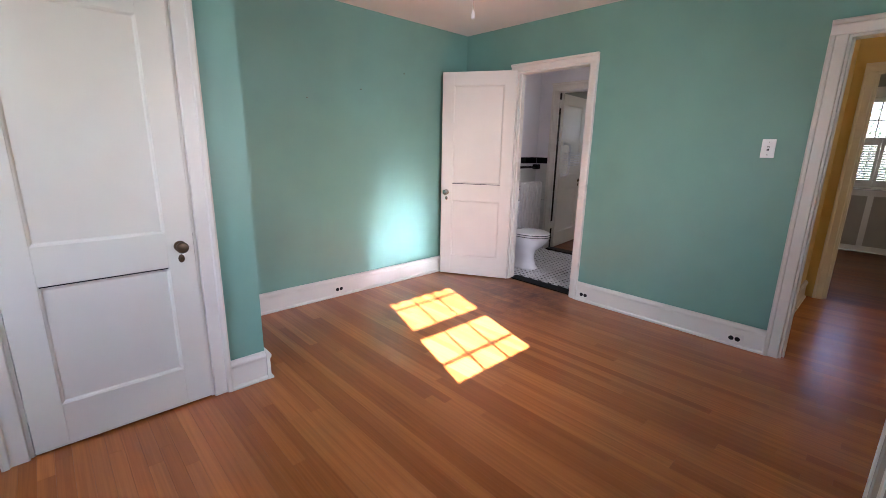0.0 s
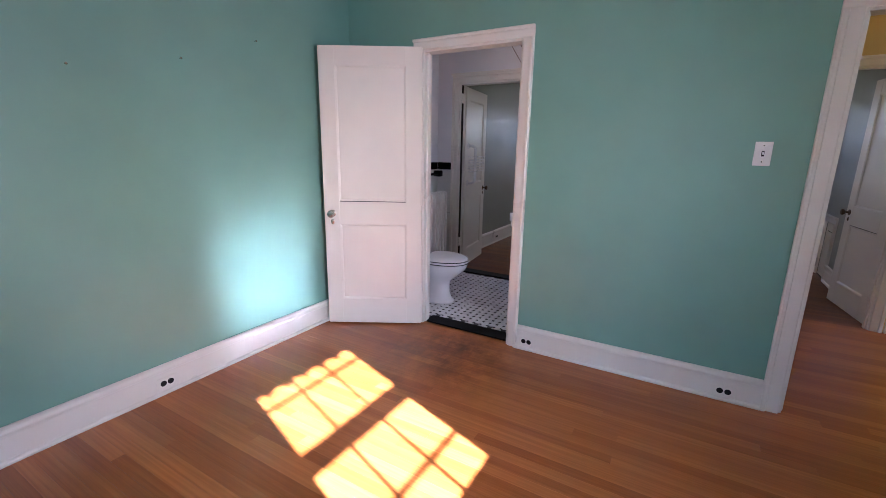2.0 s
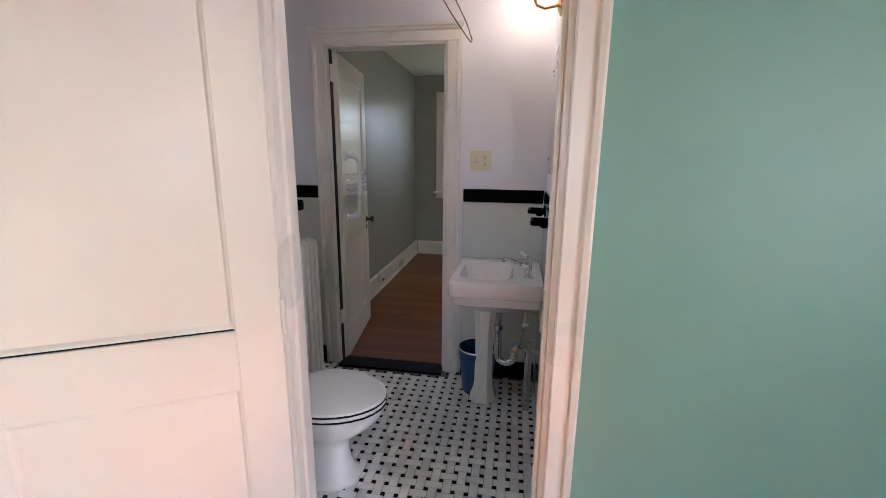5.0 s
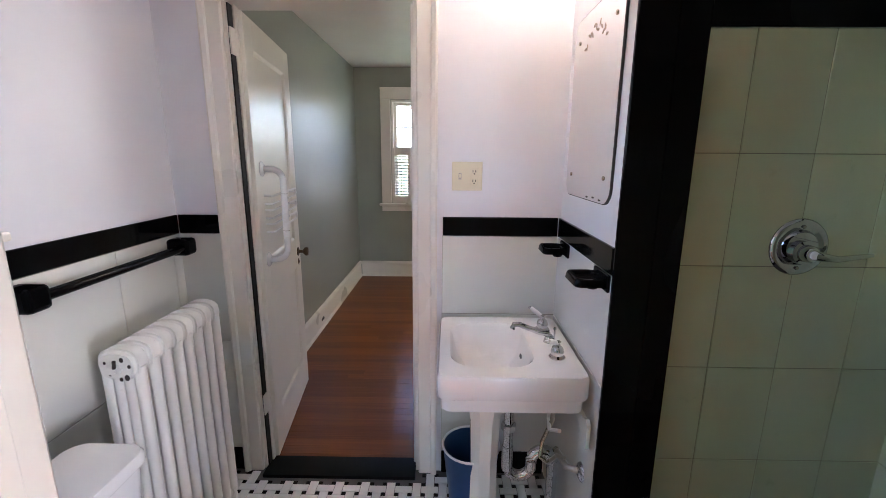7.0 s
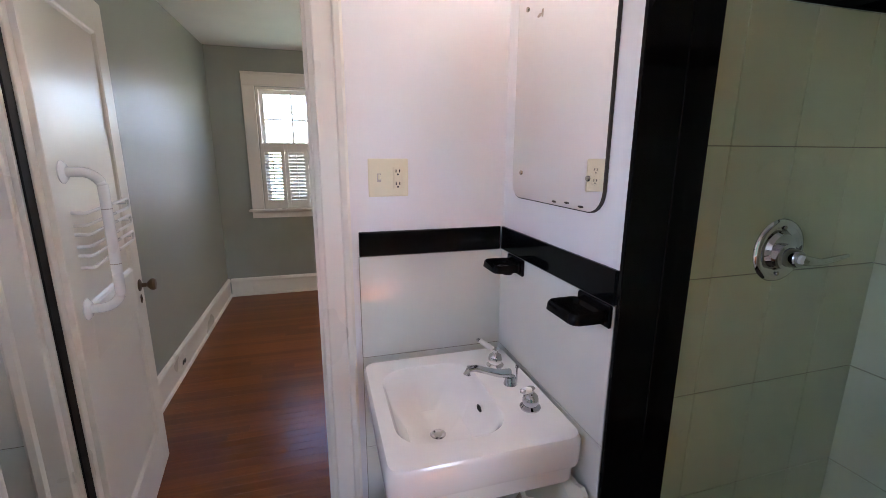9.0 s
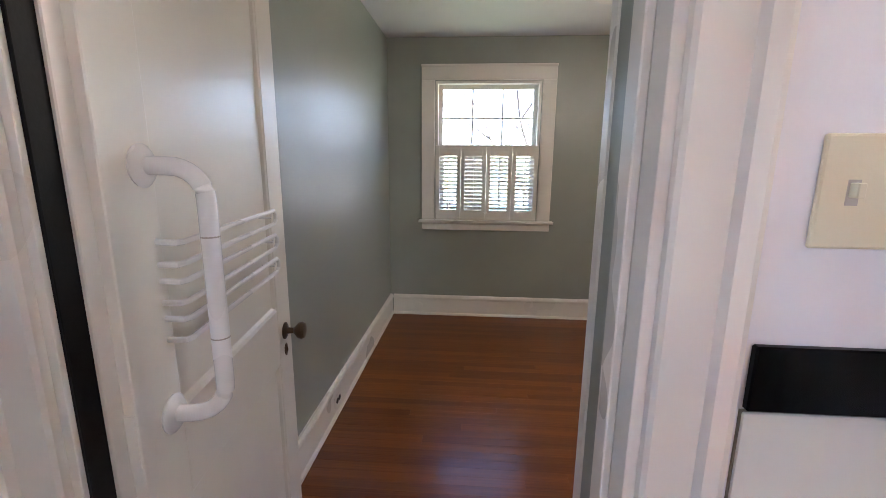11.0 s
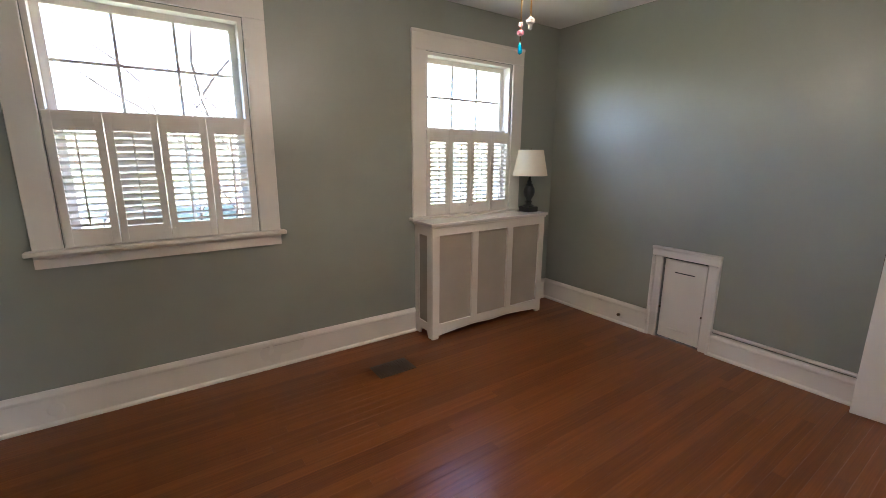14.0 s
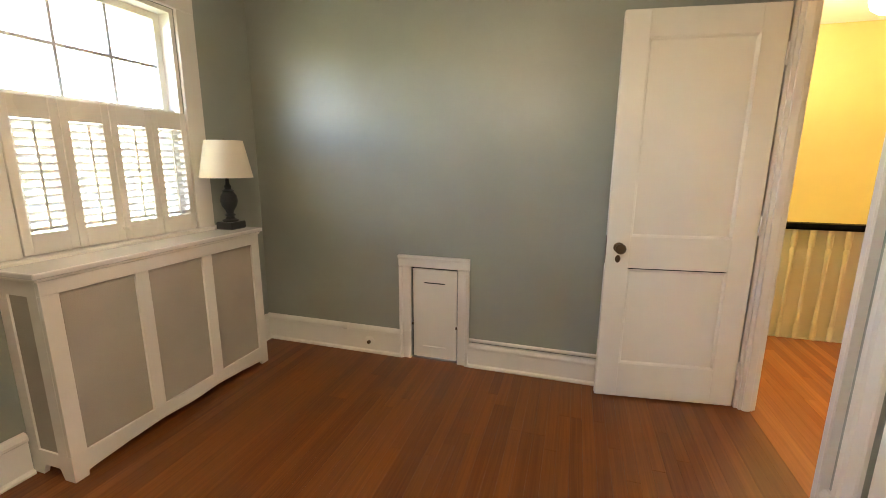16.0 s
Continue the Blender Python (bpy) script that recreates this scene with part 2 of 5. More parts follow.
def prism(profile, origin, du, dv, dw, bm=None):
    """A profile in the (du, dv) plane, run along dw."""
    bm = bm or bmesh.new()
    o, du, dv, dw = Vector(origin), Vector(du), Vector(dv), Vector(dw)
    a = [bm.verts.new(o + du * u + dv * v) for u, v in profile]
    b = [bm.verts.new(v.co + dw) for v in a]
    n = len(a)
    for i in range(n):
        bm.faces.new((a[i], a[(i + 1) % n], b[(i + 1) % n], b[i]))
    bm.faces.new(a)
    bm.faces.new(b[::-1])
    return bm


def lathe(profile, segs=20, m=Matrix(), bm=None):
    """(radius, z) pairs turned about z."""
    bm = bm or bmesh.new()
    rings = []
    for r, z in profile:
        if r < 1e-5:
            rings.append([bm.verts.new(m @ Vector((0, 0, z)))])
        else:
            rings.append([bm.verts.new(m @ Vector((r * math.cos(2 * math.pi * i / segs), r * math.sin(2 * math.pi * i / segs), z))) for i in range(segs)])
    for p, q in zip(rings, rings[1:]):
        for i in range(segs):
            j = (i + 1) % segs
            if len(p) == 1 and len(q) == 1:
                continue
            if len(p) == 1:
                bm.faces.new((p[0], q[i], q[j]))
            elif len(q) == 1:
                bm.faces.new((p[i], p[j], q[0]))
            else:
                bm.faces.new((p[i], p[j], q[j], q[i]))
    return bm


def tube(points, r, segs=10, bm=None, taper=None):
    """A round bar along a line of points."""
    bm = bm or bmesh.new()
    pts = [Vector(p) for p in points]
    rings, up = [], Vector((0, 0, 1))
    for i, p in enumerate(pts):
        d = (pts[min(i + 1, len(pts) - 1)] - pts[max(i - 1, 0)]).normalized()
        side = d.cross(up) if abs(d.z) < 0.95 else d.cross(Vector((1, 0, 0)))
        side.normalize()
        if rings and side.dot(last) < 0:
            side = -side
        last = side
        lift = side.cross(d)
        rr = r if taper is None else taper[i]
        rings.append([bm.verts.new(p + rr * (side * math.cos(2 * math.pi * k / segs) + lift * math.sin(2 * math.pi * k / segs))) for k in range(segs)])
    for a, b in zip(rings, rings[1:]):
        for k in range(segs):
            bm.faces.new((a[k], a[(k + 1) % segs], b[(k + 1) % segs], b[k]))
    bm.faces.new(rings[0][::-1])
    bm.faces.new(rings[-1])
    return bm


def arc(c, u, v, r, a0, a1, n=8):
    c, u, v = Vector(c), Vector(u), Vector(v)
    return [c + r * (u * math.cos(radians(a0 + (a1 - a0) * i / n)) + v * math.sin(radians(a0 + (a1 - a0) * i / n))) for i in range(n + 1)]


def rounded(w, h, r, n=5):
    """A rounded rectangle's outline about its centre."""
    pts = []
    for cx, cy, a in ((w / 2 - r, h / 2 - r, 0), (-w / 2 + r, h / 2 - r, 90), (-w / 2 + r, -h / 2 + r, 180), (w / 2 - r, -h / 2 + r, 270)):
        pts += [(cx + r * math.cos(radians(a + 90 * i / n)), cy + r * math.sin(radians(a + 90 * i / n))) for i in range(n + 1)]
    return pts


# ---- walls ----
H = 2.455


def wall(name, axis, a, b, u0, u1, openings, material, label, z0=0.0, z1=H):
    """A wall between a and b on its axis, from u0 to u1, with openings (ua, ub, za, zb)."""
    bm = bmesh.new()

    def add(p, q, zz0, zz1):
        if q - p > 1e-4 and zz1 - zz0 > 1e-4:
            box(*((a, p, zz0, b, q, zz1) if axis == "x" else (p, a, zz0, q, b, zz1)), bm=bm)
    at = u0
    for ua, ub, za, zb in sorted(openings):
        add(at, ua, z0, z1)
        add(ua, ub, z0, za)
        add(ua, ub, zb, z1)
        at = ub
    add(at, u1, z0, z1)
    return tagged(link(name, bm, material), label, "wall", kind="structure")


HD = (-0.41, 0.362, 0.0, 2.0)      # green room to hall
BD = (1.93, 2.672, 0.0, 2.04)     # green room to bath
GD = (2.455, 3.195, 0.0, 2.058)     # bath to grey room
GH = (-0.46, 0.315, 0.0, 2.02)       # hall to grey room
WG = (0.70, 1.56, 0.90, 2.0)        # green room's window
WW = (0.90, 1.80, 0.85, 2.05)       # green room's side window, unseen, added for its light
WB = (3.50, 4.02, 1.28, 2.04)       # bath's window, unseen, added for its light
W1 = (2.105, 3.01, 0.91, 2.105)      # grey room's windows
W2 = (0.055, 0.90, 0.91, 2.095)

wall("wall_green_east", "x", 3.31, 3.36, -0.57, 3.35, [HD, BD], TEAL, "teal painted plaster wall with two doorways")
wall("wall_green_north", "y", 3.35, 3.50, 0.665, 3.36, [], TEAL, "teal painted plaster wall with a few nail holes")
wall("wall_green_closet", "y", 2.37, 2.49, -1.3, 0.665, [(-0.345, 0.385, 0, 2.0)], TEAL, "teal painted closet wall with a white door")
wall("wall_green_closet_side", "x", 0.545, 0.665, 2.49, 3.50, [], TEAL, "teal painted side of the closet")
wall("wall_green_west", "x", -1.42, -1.3, -0.57, 2.49, [WW], TEAL, "teal painted plaster wall")
wall("wall_green_south", "y", -0.57, -0.42, -1.3, 3.31, [WG], TEAL, "teal painted plaster wall with a sunny window")
wall("closet_back", "y", 3.38, 3.5, -1.42, 0.545, [], TRIM, "plain closet back wall")
wall("closet_west", "x", -1.42, -1.3, 2.49, 3.38, [], TRIM, "plain closet side wall")
wall("wall_bath_west", "x", 3.36, 3.41, 0.72, 3.62, [BD], LILAC, "white bathroom wall with a doorway")
wall("wall_bath_north", "y", 3.47, 3.62, 3.41, 4.86, [WB], LILAC, "white bathroom wall above cream panels")
wall("wall_bath_east", "x", 4.86, 4.92, 1.857, 3.62, [GD], LILAC, "white bathroom wall above cream panels")
wall("wall_bath_vanity", "y", 1.737, 1.857, 4.25, 4.92, [], LILAC, "white wall behind the wash basin")
wall("wall_shower_east", "x", 4.36, 4.46, 0.88, 1.737, [], SHOWER_TOP, "pale green shower wall")
wall("wall_shower_south", "y", 0.76, 0.88, 3.41, 4.46, [], SHOWER_TOP, "pale green shower wall")
wall("wall_hall_north", "y", 0.46, 0.56, 3.36, 5.14, [], YELLOW, "yellow painted hallway wall")
wall("wall_hall_west", "x", 3.36, 3.41, -0.57, 0.46, [HD], YELLOW, "yellow painted hallway wall with a doorway")
wall("wall_hall_west_far", "x", 3.36, 3.41, -1.7, -0.57, [], YELLOW, "yellow painted hallway wall")
wall("wall_hall_east", "x", 5.12, 5.155, -0.62, 0.46, [GH], YELLOW, "yellow painted hallway wall with a doorway")
wall("wall_hall_step", "y", -0.62, -0.571, 5.14, 6.2, [], YELLOW, "yellow painted hallway wall beside the stair")
wall("wall_hall_stair_east", "x", 6.2, 6.3, -2.75, -0.57, [], YELLOW, "yellow painted stair wall", z0=-2.0)
wall("wall_stair_south", "y", -2.75, -2.65, 3.36, 6.2, [], YELLOW, "yellow painted wall behind the banister", z0=-2.0)
wall("wall_stair_west", "x", 3.26, 3.36, -2.75, -0.57, [], YELLOW, "yellow painted wall at the stair's end", z0=-2.0)
wall("wall_grey_west", "x", 4.92, 4.98, 2.36, 3.62, [GD], GREY, "grey-green plaster wall round the bathroom doorway")
wall("wall_grey_jog", "y", 2.36, 2.42, 4.98, 5.19, [], GREY, "grey-green plaster corner beside the doorway")
wall("wall_grey_hall", "x", 5.155, 5.19, -0.571, 2.36, [GH, (0.525, 1.225, 0.0, 2.0)], GREY, "grey-green plaster wall with two doorways")
wall("wall_grey_north", "y", 3.432, 3.62, 4.98, 8.235, [], GREY, "grey-green painted plaster wall")
wall("wall_grey_south", "y", -0.57, -0.50, 5.19, 8.235, [(6.772, 7.092, 0.0, 0.635)], GREY, "grey-green plaster wall with a small access hatch")
wall("wall_grey_east", "x", 8.235, 8.395, -0.57, 3.62, [W1, W2], GREY, "grey-green plaster wall with two windows")


def slab(name, x0, y0, x1, y1, z0, z1, material, label, category):
    return tagged(link(name, box(x0, y0, z0, x1, y1, z1), material), label, category, kind="structure")


slab("ceiling_green", -1.42, -0.57, 3.36, 3.62, H, H + 0.1, CEIL, "flat white plaster ceiling", "ceiling")
slab("ceiling_bath", 3.36, 0.72, 4.92, 3.62, H, H + 0.1, CEIL, "flat white bathroom ceiling", "ceiling")
slab("ceiling_hall", 3.36, -2.75, 6.3, 0.46, H, H + 0.1, CEIL, "flat white hallway ceiling", "ceiling")
slab("ceiling_grey", 4.92, -0.60, 8.395, 3.62, H + 0.001, H + 0.1, CEIL, "flat white plaster ceiling", "ceiling")
floor_green = slab("floor_green", -1.42, -0.57, 3.36, 3.5, -0.12, -0.008, SUBFLOOR, "worn orange oak strip floor", "floor")
floor_hall = slab("floor_hall", 3.36, -1.70, 5.14, 0.46, -0.12, -0.008, SUBFLOOR, "warm oak strip hallway floor", "floor")
floor_grey = slab("floor_grey", 4.92, -0.57, 8.235, 3.5, -0.12, -0.0085, SUBFLOOR, "reddish oak strip floor with a dull shine", "floor")
floor_bath = slab("floor_bath", 3.36, 0.72, 4.92, 3.62, -0.12, -0.004, GROUT, "black and white basketweave tile floor", "floor")


# ---- trim ----
CASING = [(0, 0), (0, 0.012), (0.006, 0.017), (0.07, 0.017), (0.076, 0.028), (0.095, 0.032), (0.105, 0.028), (0.105, 0)]


def casing(name, axis, face, sign, u0, u1, z1, label, z0=0.0, material=TRIM, w=1.0, cap=True):
    """Two side boards and a head round an opening, on a wall's face; sign: the way that the face looks."""
    out = (sign, 0, 0) if axis == "x" else (0, sign, 0)
    al = (0, 1, 0) if axis == "x" else (1, 0, 0)

    def at(u, z):
        return (face, u, z) if axis == "x" else (u, face, z)
    top = thing(name, Matrix(), label, "door frame", kind="structure")
    prof = [(p * w, q) for p, q in CASING]
    neg = tuple(-c for c in al)
    part("side_board", prism(prof, at(u0, z0), neg, out, Vector((0, 0, z1 - z0))), material, top)
    part("side_board", prism(prof, at(u1, z0), al, out, Vector((0, 0, z1 - z0))), material, top)
    ext = 0.105 * w
    head = prism(prof, at(u0 - ext, z1), (0, 0, 1), out, Vector(al) * (u1 - u0 + 2 * ext))
    if cap:
        prism([(0.1 * w, 0), (0.1 * w, 0.04), (0.118 * w, 0.045), (0.118 * w, 0)], at(u0 - ext - 0.008, z1), (0, 0, 1), out, Vector(al) * (u1 - u0 + 2 * ext + 0.016), head)
    part("head_board", head, material, top)
    return top


def jamb(name, axis, a, b, o, label, material=TRIM):
    """The lining of a doorway with its stop."""
    u0, u1, z0, z1 = o
    top = thing(name, Matrix(), label, "door frame", kind="structure")
    t = 0.014
    mid = (a + b) / 2
    for p, q in ((u0 - 0.001, u0 + t), (u1 - t, u1 + 0.001)):
        part("jamb_board", box(*((a, p, z0, b, q, z1) if axis == "x" else (p, a, z0, q, b, z1)), 0.001), material, top)
    part("jamb_head", box(*((a, u0 + t, z1 - t, b, u1 - t, z1 + 0.001) if axis == "x" else (u0 + t, a, z1 - t, u1 - t, b, z1 + 0.001)), 0.001), material, top)
    for p, q in ((u0 + t, u0 + t + 0.012), (u1 - t - 0.012, u1 - t)):
        part("stop", box(*((mid - 0.018, p, z0, mid + 0.018, q, z1 - t) if axis == "x" else (p, mid - 0.018, z0, q, mid + 0.018, z1 - t)), 0.002), material, top)


casing("door_frame_1", "x", 3.31, -1, HD[0], HD[1], HD[3], "cream-white painted casing round the hall doorway", w=0.8, cap=False)
casing("door_frame_2", "x", 3.31, -1, BD[0], BD[1], BD[3], "cream-white moulded casing round the bathroom doorway", w=0.66, cap=False)
casing("door_frame_3", "y", 2.37, -1, -0.345, 0.385, 2.0, "white casing round the closet door", w=0.85, cap=False)
casing("door_frame_4", "x", 3.41, 1, BD[0], BD[1], BD[3], "white casing round the bathroom doorway", w=0.66, cap=False)
casing("door_frame_5", "x", 4.86, -1, GD[0], GD[1], GD[3], "white moulded casing with a capped head", w=0.8)
casing("door_frame_6", "x", 4.98, 1, GD[0], GD[1], GD[3], "white painted door casing", w=0.32, cap=False)
casing("door_frame_7", "x", 5.12, -1, GH[0], GH[1], GH[3], "cream casing in the yellow hallway", cap=False, w=0.7)
casing("door_frame_8", "x", 5.19, 1, GH[0], GH[1], GH[3], "white casing round the hallway doorway", w=0.62, cap=False)
casing("door_frame_9", "x", 3.41, 1, HD[0], HD[1], HD[3], "cream casing in the yellow hallway", cap=False, w=0.9)
casing("door_frame_10", "x", 5.19, 1, 0.525, 1.225, 2.0, "white casing round a closed closet door", w=0.8, cap=False)
jamb("door_lining_1", "x", 3.31, 3.41, HD, "white lining of the hall doorway")
jamb("door_lining_2", "x", 3.31, 3.41, BD, "cream lining of the bathroom doorway")
jamb("door_lining_3", "x", 4.86, 4.98, GD, "white lining of the far bathroom doorway")
jamb("door_lining_5", "y", 2.37, 2.49, (-0.345, 0.385, 0.0, 2.0), "white lining of the closet doorway")
jamb("door_lining_4", "x", 5.12, 5.19, GH, "white lining of the hallway doorway")


def base_profile(h):
    return [(0, 0), (0.032, 0), (0.034, 0.008), (0.030, 0.016), (0.019, 0.022), (0.018, h - 0.042), (0.026, h - 0.034), (0.028, h - 0.022), (0.022, h - 0.008), (0.012, h), (0, h)]


def baseboard(axis, face, sign, u0, u1, h=0.17, label="tall white moulded baseboard", material=TRIM):
    out = (sign, 0, 0) if axis == "x" else (0, sign, 0)
    al = Vector((0, 1, 0)) if axis == "x" else Vector((1, 0, 0))
    o = (face, u0, 0) if axis == "x" else (u0, face, 0)
    return tagged(link("baseboard", prism(base_profile(h), o, out, (0, 0, 1), al * (u1 - u0)), material), label, "baseboard", kind="structure")


baseboard("x", 3.31, -1, 0.446, 1.86)
baseboard("x", 3.31, -1, 2.742, 3.35)
baseboard("y", 3.35, -1, 0.665, 3.28)
baseboard("x", 0.665, 1, 2.336, 3.32)
baseboard("y", 2.37, -1, 0.475, 0.665)
baseboard("y", 2.37, -1, -1.3, -0.45)
baseboard("x", -1.3, 1, -0.42, 2.336)
baseboard("y", -0.42, 1, -1.266, 3.31)
baseboard("y", 3.432, -1, 4.98, 8.235, 0.19)
baseboard("x", 8.235, -1, 1.01, 3.40, 0.19)
baseboard("x", 8.235, -1, -0.466, -0.18, 0.19)
baseboard("y", -0.50, 1, 7.168, 8.235, 0.19)
baseboard("y", -0.50, 1, 5.24, 6.70, 0.16)
baseboard("x", 5.19, 1, 0.381, 0.44, 0.19)
baseboard("x", 5.19, 1, 1.31, 2.33, 0.19)
tagged(link("trim", box(5.1905, 2.335, 0.0, 5.235, 2.424, H - 0.002, 0.004), TRIM), "white painted corner board beside the bathroom doorway", "trim", kind="structure")
baseboard("x", 5.12, -1, -0.62, -0.548, 0.17, "cream hallway baseboard")
baseboard("y", -0.62, -1, 5.056, 6.2, 0.17, "cream hallway baseboard")
baseboard("y", 0.46, -1, 3.52, 5.05, 0.17, "cream hallway baseboard")
baseboard("x", 3.41, 1, -1.68, -0.52, 0.17, "cream hallway baseboard")
# thin pipe lying along the grey room's baseboard
tagged(link("conduit_pipe", tube([(5.24, -0.478, 0.186), (6.69, -0.478, 0.186)], 0.011, 10), TRIM, smooth=True), "white painted pipe along the top of the baseboard", "pipe")
# black thresholds
slab("threshold_1", 3.345, BD[0] + 0.014, 3.47, BD[1] - 0.014, -0.006, 0.012, SLATE, "black slate threshold at the bathroom door", "threshold")
slab("threshold_2", 4.80, GD[0] + 0.014, 4.93, GD[1] - 0.014, -0.006, 0.012, SLATE, "dull black threshold at the far bathroom door", "threshold")


# ---- doors ----
def knob(parent, x, z, face, sign, material, plate=True):
    """A door knob with its rose and a keyhole plate, on a leaf's face."""
    m = pose(x, face, z, -90 * sign)
    k = part("knob", lathe([(0, 0), (0.026, 0), (0.027, 0.003), (0.02, 0.007), (0.010, 0.010), (0.009, 0.028), (0.016, 0.034), (0.026, 0.044), (0.0275, 0.054), (0.022, 0.062), (0, 0.066)], 20, m), material, parent, "dark metal door knob", True)
    if plate:
        m2 = pose(x, face, z - 0.062, -90 * sign)
        part("keyhole_plate", lathe([(0, 0), (0.013, 0), (0.014, 0.002), (0.008, 0.0045), (0.0055, 0.005), (0.004, 0.002), (0, 0.002)], 14, m2 @ Matrix.Diagonal((1, 1.5, 1, 1))), material, parent)
    return k


def door(name, m, w, label, h=2.0, knobs=(1, -1), metal=BRASS_OLD, flip=False, knob_z=0.88, split=0.84, shade_slot="lower"):
    """A two-panel leaf: hinge edge at x = 0, leaf along +x, thickness 0.036 about y = 0."""
    d = thing(name, m, label, "door")
    z0, s, t = 0.012, 0.115, 0.018
    rails = [(z0, z0 + 0.20), (split - 0.085, split + 0.085), (h - 0.125, h)]
    for x0, x1 in ((0, s), (w - s, w)):
        part("stile", box(x0, -t, z0, x1, t, h, 0.002), DOORP, d)
    for a, b in rails:
        part("rail", box(s - 0.0005, -t + 0.0002, a, w - s + 0.0005, t - 0.0002, b, 0.0015), DOORP, d)
    for i, ((a0, a), (b, b0)) in enumerate(zip(rails, rails[1:])):
        bm = box(s, -0.003, a, w - s, 0.003, b)
        # a narrow slot is left between the panel and one rail
        a, b = (a + 0.006 if shade_slot == "upper" and i == 1 else a), (b - 0.006 if shade_slot == "lower" and i == 0 else b)
        box(s, -0.007, a, w - s, 0.007, b, bm=bm)
        for y in (-1, 1):
            # sloped moulding round the sunk panel
            for o, du, dw in (((s, 0, a), (1, 0, 0), (0, 0, b - a)), ((w - s, 0, a), (-1, 0, 0), (0, 0, b - a)), ((s, 0, a), (0, 0, 1), (w - 2 * s, 0, 0)), ((s, 0, b), (0, 0, -1), (w - 2 * s, 0, 0))):
                prism([(0, 0.004 * y), (0, 0.0165 * y), (0.006, 0.014 * y), (0.013, 0.0065 * y), (0.013, 0.004 * y)], o, du, (0, 1, 0), Vector(dw), bm)
        part("panel", bm, DOORP, d)
        # a black bar in the slot paints the shade line along the rail
        if (shade_slot, i) in (("upper", 1), ("lower", 0)):
            z = a - 0.006 if i else b
            part("open_joint", box(s + 0.004, -0.0135, z + 0.0003, w - s - 0.004, 0.0135, z + 0.0057), DARK, d, "black bar painting the shade in the joint beside the panel")
    for y in knobs:
        knob(d, w - 0.06, knob_z, t * y, y, metal)
    part("latch_plate", box(w - 0.001, -0.011, knob_z - 0.09, w + 0.002, 0.011, knob_z + 0.06, 0.0005), metal, d)
    for z in (0.22, 1.0, h - 0.22):
        bm = lathe([(0, -0.05), (0.006, -0.05), (0.006, 0.05), (0, 0.05)], 10, Matrix.Translation((-0.004, (t + 0.002) * (-1 if flip else 1), z)))
        box(-0.002, -t + 0.002, z - 0.045, 0.0005, t - 0.002, z + 0.045, bm=bm)
        part("hinge", bm, TRIM, d)
    return d


def heading(p, q):
    return math.degrees(math.atan2(q[1] - p[1], q[0] - p[0]))


a, b = (3.282, 2.658), (2.908, 3.302)
bath_door = door("bathroom_door", pose(a[0], a[1], 0, 0, 0, heading(a, b)), 0.728, "cream-white two-panel wooden door standing open by the wall", 2.052, metal=NICKEL, knob_z=0.885, split=0.888, shade_slot="upper")
closet_door = door("closet_door", pose(-0.328, 2.375, 0, 0, 0, 0), 0.697, "closed white two-panel wooden closet door", 1.99, knobs=(-1,), knob_z=0.85, split=0.835)
a, b = (3.285, -0.40), (2.57, -0.20)
hall_door = door("hall_door", pose(a[0], a[1], 0, 0, 0, heading(a, b)), 0.74, "white two-panel wooden door opened into the teal room", 2.0, metal=NICKEL, knob_z=0.87)
a, b = (4.928, 3.170), (5.66, 3.264)
far_door = door("bathroom_door", pose(a[0], a[1], 0, 0, 0, heading(a, b)), 0.74, "white two-panel door with a grab bar and towel wires", 2.03, knob_z=0.90, split=0.90, shade_slot="none")
a, b = (5.222, -0.466), (5.936, -0.376)
grey_door = door("hallway_door", pose(a[0], a[1], 0, 0, 0, heading(a, b)), 0.71, "white two-panel wooden door opened against the wall", 2.015, knob_z=0.865)
door("closet_door", pose(5.166, 0.54, 0, 0, 0, 90), 0.67, "closed white two-panel closet door", 1.985, knobs=(-1,))
wall("closet_stop", "x", 5.10, 5.12, 0.48, 1.27, [], TRIM, "closet door backing", z1=2.0)

# black strip on the jamb stands in for the shaded hinge gap
tagged(link("door_seal", box(4.868, 3.1755, 0.013, 4.914, 3.182, 2.04, 0.001), DARK), "black strip painting the dark gap along the door's hinge side", "door frame", kind="structure")
for z in (0.33, 1.905):
    tagged(link("hinge_plate", box(4.864, 3.171, z - 0.05, 4.912, 3.1775, z + 0.05, 0.001), TRIM), "white painted butt hinge on the door frame", "hinge", kind="structure")
# grab bar and towel wires on the far bathroom door
fm = far_door.matrix_world
gx, f = 0.085, -0.018
bm = tube([(gx, f, 1.41), (gx, f - 0.035, 1.41)] + arc((gx, f - 0.04, 1.36), (0, 0, 1), (0.12, -1, 0), 0.05, 12, 90, 7) + arc((gx, f - 0.04, 1.045), (0.12, -1, 0), (0, 0, -1), 0.05, 0, 78, 7) + [(gx, f - 0.035, 0.995), (gx, f, 0.995)], 0.0145, 14)
bar = thing("grab_bar", fm, "white plastic curved grab bar on the door", "grab bar")
part("bar", bm, WHITE_PL, bar, "", True)
for z in (1.41, 0.995):
    part("mount", lathe([(0, 0), (0.032, 0), (0.034, 0.004), (0.024, 0.012), (0, 0.013)], 18, pose(gx, f, z, 90)), WHITE_PL, bar, "", True)
for z in (1.30, 1.13):
    part("collar", lathe([(0.0140, -0.0016), (0.0149, -0.001), (0.0149, 0.001), (0.0140, 0.0016)], 14, pose(gx + 0.006, f - 0.090, z)), PIPE, bar, "thin grey ring on the bar")
